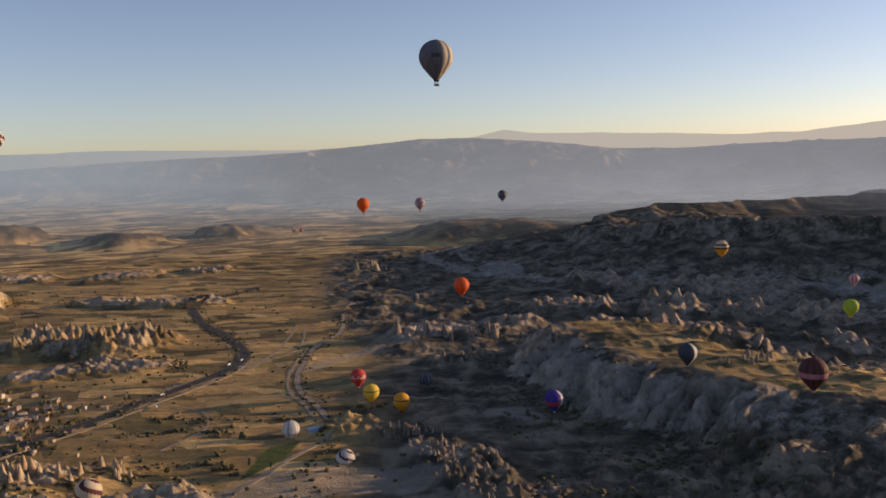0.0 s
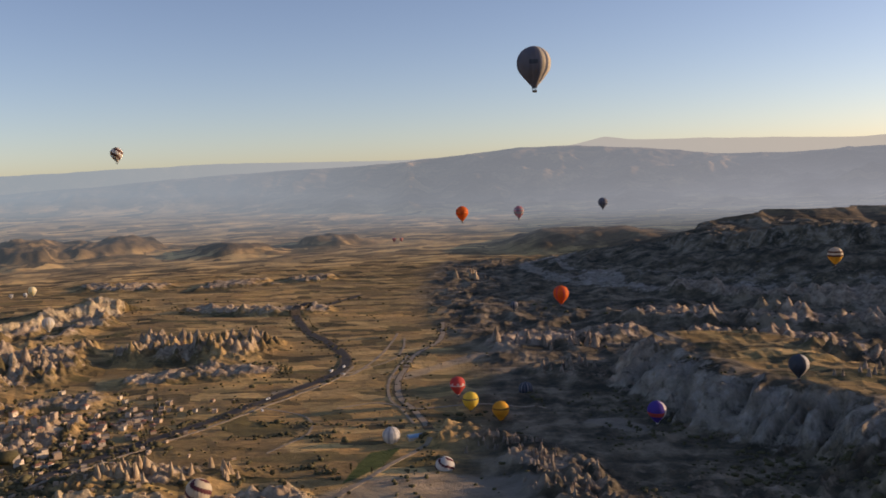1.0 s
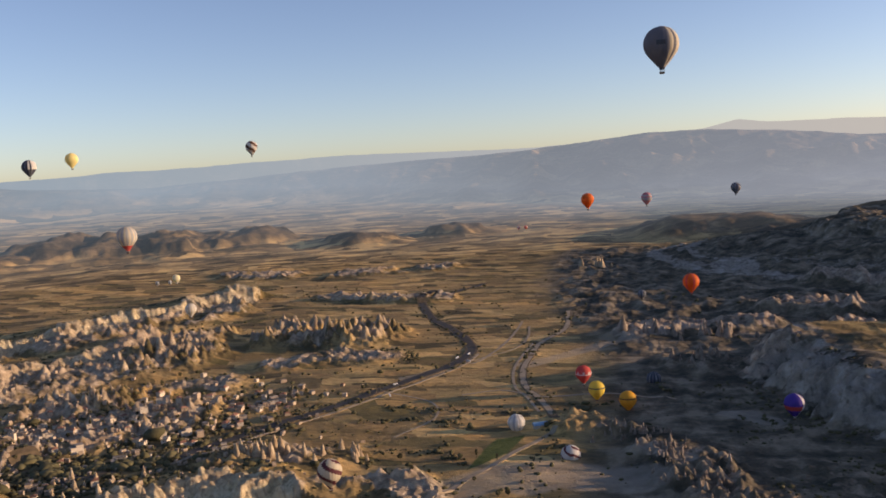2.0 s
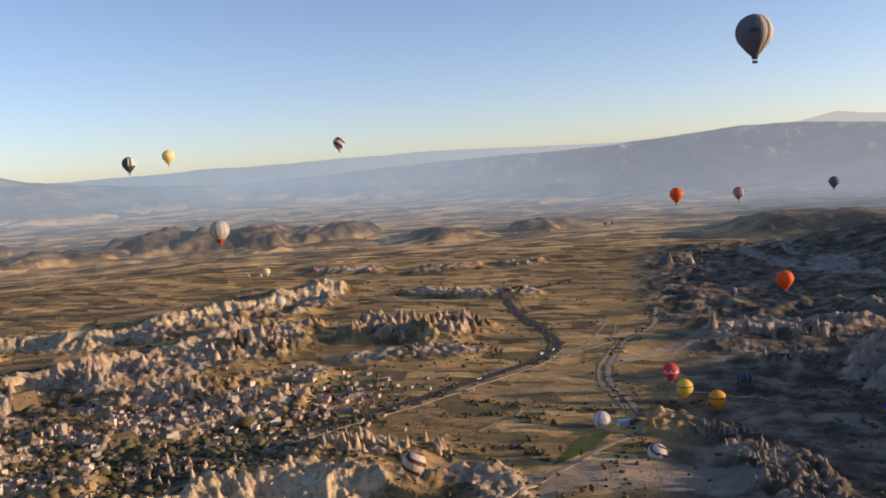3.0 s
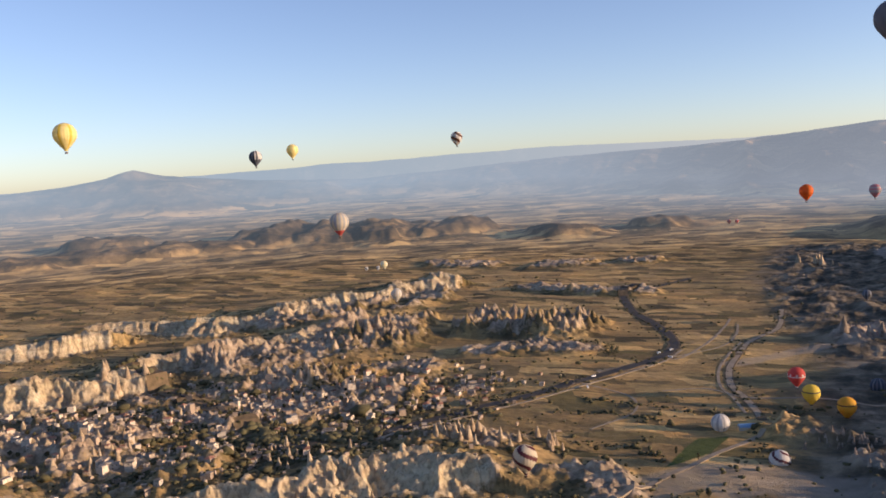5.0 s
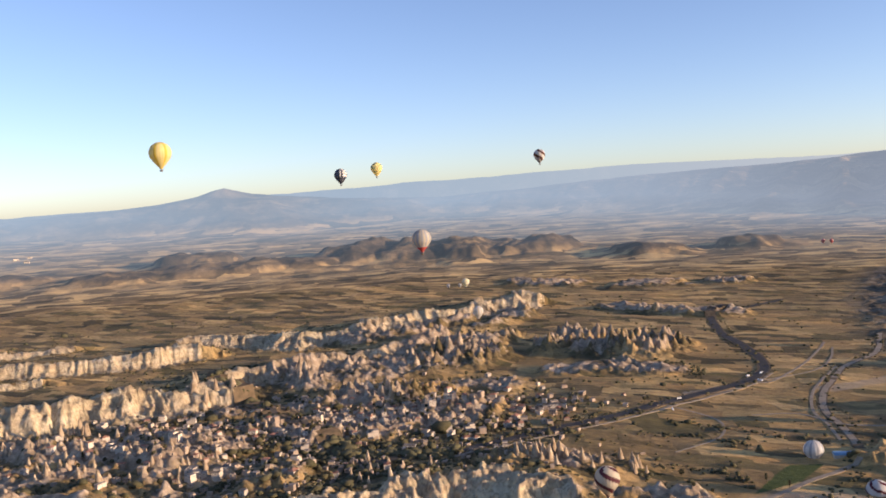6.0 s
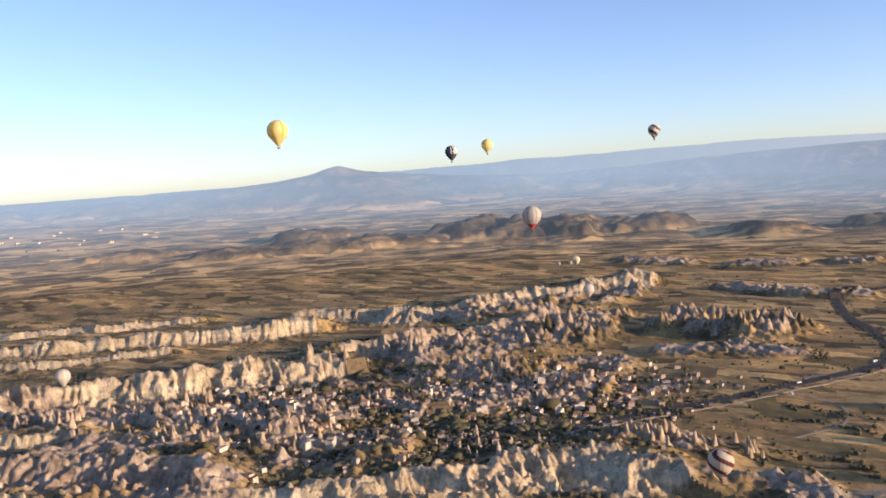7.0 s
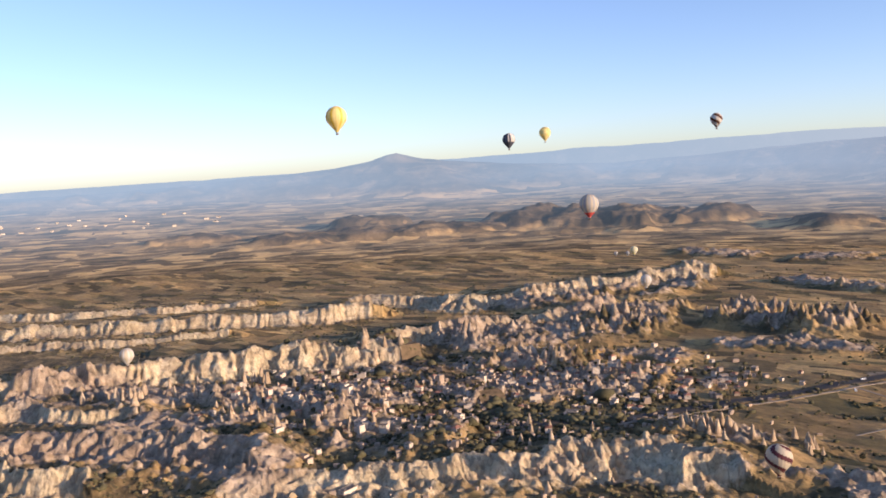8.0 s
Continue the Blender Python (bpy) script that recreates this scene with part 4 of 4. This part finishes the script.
def bus(label, x, y, turn, size=0.8):
    root = new("bus")
    root.matrix_world = pose(x, y, height_at(x, y) + 1.2, 0, 0, turn) @ Matrix.Scale(size, 4)
    tagged(root, label, "bus", "vehicles on the highway")
    bm = box(bmesh.new(), -1.3, 1.3, -5.5, 5.5, 0.5, 3.3)
    bmesh.ops.bevel(bm, geom=bm.edges[:], offset=0.25, segments=2, affect="EDGES")
    part("body", bm, M_PAINT, root)
    for sx in (-1.31, 1.31):
        part("window", box(bmesh.new(), sx - 0.03, sx + 0.03, -4.6, 4.6, 1.9, 2.8), M_GLASS, root)
    part("windscreen", box(bmesh.new(), -1.05, 1.05, 5.45, 5.53, 1.6, 2.9), M_GLASS, root)
    for sx in (-1.1, 1.1):
        for sy in (-3.6, 3.6):
            part("wheel", rod(bmesh.new(), (sx - 0.18, sy, 0.5), (sx + 0.18, sy, 0.5), 0.5, None, 14), M_RUBBER, root)


shed = new("shed")
shed.matrix_world = pose(-160, 1012, height_at(-160, 1012), 0, 0, 25)
tagged(shed, "long shed with a pale blue roof beside the track", "shed")
part("wall", box(bmesh.new(), -9, 9, -4, 4, -2, 3), M_WHITE, shed)
bm = bmesh.new()
rod(bm, (-9.4, 0, 1.2), (9.4, 0, 1.2), 5.0, None, 24)
for v in [v for v in bm.verts if v.co.z < 3.0]:
    v.co.z = 3.003
part("roof", bm, plain("blue_sheet", (0.20, 0.36, 0.52), 0.5, 0.1), shed, "curved pale blue sheet roof")
bus("white coach on the asphalt highway", -352, 1375, -15)
bus("white coach on the asphalt highway", -338, 1402, -8)
bus("white van on the asphalt highway", -403, 1196, -24, 0.7)
bus("white van parked beside the field road", -391, 1133, 30, 0.8)
bus("white coach parked beside the highway", -326, 1345, 60)


# ---------------------------------------------------------------- trees and scrub
def clump(bm, at, r, flat=0.8, material=0):
    m = Matrix.Translation(at) @ Matrix.Diagonal((r, r, r * flat, 1))
    for v in bmesh.ops.create_icosphere(bm, subdivisions=1, radius=1, matrix=m)["verts"]:
        v.co += 0.35 * r * noise.noise_vector(v.co * (1.3 / r) + Vector((r * 9, 0, 0)))


def tree(kind):
    root = new("tree")
    bm = bmesh.new()
    tall = 9 if kind == 2 else 6
    rod(bm, (0, 0, -0.6), (0, 0, tall * 0.55), 0.24, 0.10, 7)
    for i in range(4):
        a = i * 1.7 + kind
        rod(bm, (0, 0, tall * (0.3 + 0.06 * i)), (math.cos(a) * 1.2, math.sin(a) * 1.2, tall * (0.5 + 0.08 * i)), 0.09, 0.03, 5)
    part("trunk", bm, M_BARK, root)
    bm = bmesh.new()
    for i in range(15):
        a, u = i * 2.4 + kind, (i + 0.5) / 15
        spread = (0.9 if kind == 2 else 2.3) * math.sqrt(max(0.05, 1 - (2 * u - 1) ** 2))
        clump(bm, Vector((math.cos(a) * spread * 0.8, math.sin(a) * spread * 0.8, tall * (0.32 + 0.62 * u))), (0.9 if kind == 2 else 1.15) * (0.75 + 0.4 * noise.random()))
    part("crown", bm, M_LEAF, root)
    return root


TREES = [tagged(tree(0), "round dark green tree in the village", "tree", "trees"), tagged(tree(1), "broad dusty green tree among houses", "tree", "trees"),
         tagged(tree(2), "slender dark poplar tree", "tree", "trees")]
stands = []
for q in smooth_line(AVENUE, 14):
    for _ in range(2):
        stands.append((q.x + rnd.choice((-1, 1)) * rnd.uniform(8, 16), q.y + rnd.uniform(-6, 6)))
for (cx, cy), (sx, sy), count in DISTRICTS:
    for _ in range(count // 2):
        stands.append((cx + rnd.gauss(0, sx * 0.7), cy + rnd.gauss(0, sy * 0.7)))
for _ in range(14):
    stands.append((rnd.uniform(-330, -130), rnd.uniform(740, 900)))
for i, ((x, y), z) in enumerate(zip(stands, heights(stands))):
    k = rnd.choice((0, 0, 1, 1, 2))
    m = pose(x, y, z, 0, 0, rnd.uniform(0, 360)) @ Matrix.Scale(rnd.uniform(0.7, 1.25), 4)
    if i < 3:
        TREES[i].matrix_basis = m
    else:
        ob = copy_thing(TREES[k], m)
        ob.matrix_basis = m


def scatter(name, count, size, seed, label, chooser):
    """Scrub: small ragged clumps as one sheet of stuff."""
    g = np.random.default_rng(seed)
    x, y = chooser(g, count)
    z, rock = land(x, y)
    keep = (rock < 0.35)
    x, y, z = x[keep], y[keep], z[keep]
    bm = bmesh.new()
    bmesh.ops.create_icosphere(bm, subdivisions=1, radius=1)
    base = np.array([v.co[:] for v in bm.verts])
    tri = np.array([[v.index for v in f.verts] for f in bm.faces])
    bm.free()
    n = len(x)
    r = size * g.lognormal(0, 0.4, n)
    v = base[None] * (r[:, None, None] * np.stack([g.uniform(0.8, 1.7, n), g.uniform(0.8, 1.7, n), g.uniform(0.6, 1.0, n)], 1)[:, None, :])
    v = v * (1 + 0.35 * (g.random((n, len(base), 1)) - 0.5) * 2)
    v = v + np.stack([x, y, z + 0.35 * r], 1)[:, None, :]
    f = (tri[None] + (np.arange(n) * len(base))[:, None, None]).reshape(-1, 3)
    me = bpy.data.meshes.new(name)
    v = v.reshape(-1, 3)
    me.vertices.add(len(v)), me.loops.add(f.size), me.polygons.add(len(f))
    me.vertices.foreach_set("co", v.astype(np.float32).ravel())
    me.loops.foreach_set("vertex_index", f.astype(np.int32).ravel())
    me.polygons.foreach_set("loop_start", np.arange(0, f.size, 3, dtype=np.int32))
    me.update(calc_edges=True)
    me.materials.append(M_LEAF)
    return tagged(new(name, me), label, "scrub", kind="stuff")


def everywhere(g, count):
    az, dep = np.radians(g.uniform(-34, 76, count * 4)), np.radians(g.uniform(7.2, 30, count * 4))
    r = EYE / np.tan(dep)
    x, y = -np.sin(az) * r, np.cos(az) * r
    side = along(x, y, RIDGE)[1]
    open_land = (np.abs(x + 250 + 0.08 * (y - 1200)) < 300) & (y > 760) & (g.random(count * 4) < 0.75) | (side > 0) & (side < 260)
    keep = (fbm(x, y, 130, 4, 201) + 0.25 * g.random(count * 4) > 0.66) & ~open_land
    return x[keep][:count], y[keep][:count]


def near_lines(lines, spread):
    def pick(g, count):
        pts = np.array([(q.x, q.y) for line in lines for q in smooth_line(line, 5)])
        q = pts[g.integers(0, len(pts), count)]
        return q[:, 0] + g.normal(0, spread, count), q[:, 1] + g.normal(0, spread, count)
    return pick


# lines of soft shadow streaks between the fields; dark clumps stand in for them
SHADOW_STREAKS = [[(-400, 1010), (-330, 1030), (-260, 1010)], [(-330, 900), (-260, 905), (-220, 880)], [(-380, 1080), (-300, 1085), (-250, 1060)], [(-430, 1120), (-520, 1020), (-470, 980)],
          [(-130, 1090), (-100, 1120), (-60, 1130)], [(-150, 1010), (-135, 930), (-150, 870)], [(-520, 1450), (-450, 1420), (-420, 1350)], [(-330, 860), (-280, 840), (-240, 800)]]
scatter("scrub", 11000, 1.6, 5, "dark dry scrub scattered over the valley", everywhere)
scatter("hedge", 380, 1.7, 6, "dark bushes standing in for soft shadow streaks between straw fields", near_lines(SHADOW_STREAKS, 7))
scatter("street_trees", 1100, 3.4, 10, "dark dense trees along the village street", near_lines([AVENUE], 9))
scatter("roadside_bushes", 350, 1.6, 8, "dark bushes along the highway and tracks", near_lines([HIGHWAY, TRACK], 15))
scatter("garden_bushes", 3000, 2.3, 9, "dark garden bushes between village houses", lambda g, n: (g.normal(-760, 140, n), g.normal(860, 130, n)))


# small buildings and walls between the houses, too many to tell apart
def outbuildings(count, seed):
    g = np.random.default_rng(seed)
    pts = np.stack([g.normal(-770, 150, count), g.normal(850, 150, count)], 1)
    bm = bmesh.new()
    for (x, y), z in zip(pts, heights(pts)):
        w, d, h = g.uniform(2, 6), g.uniform(1.5, 4), g.uniform(1.8, 4.5)
        m = pose(x, y, z + h / 2 - 0.5, 0, 0, g.uniform(0, 90)) @ Matrix.Diagonal((w, d, h + 1, 1))
        bmesh.ops.create_cube(bm, size=1, matrix=m)
    return tagged(part("outbuildings", bm, M_STONE), "pale stone sheds and yard walls between houses", "sheds", kind="stuff")


outbuildings(900, 12)
balloon("tiny pale balloon far up the valley", -541, 3135, 85, 13, ["white", "red"], gores(0, 1))
balloon("tiny red balloon far up the valley", -515, 3139, 85, 13, ["red", "white"], gores(0, 0, 1))
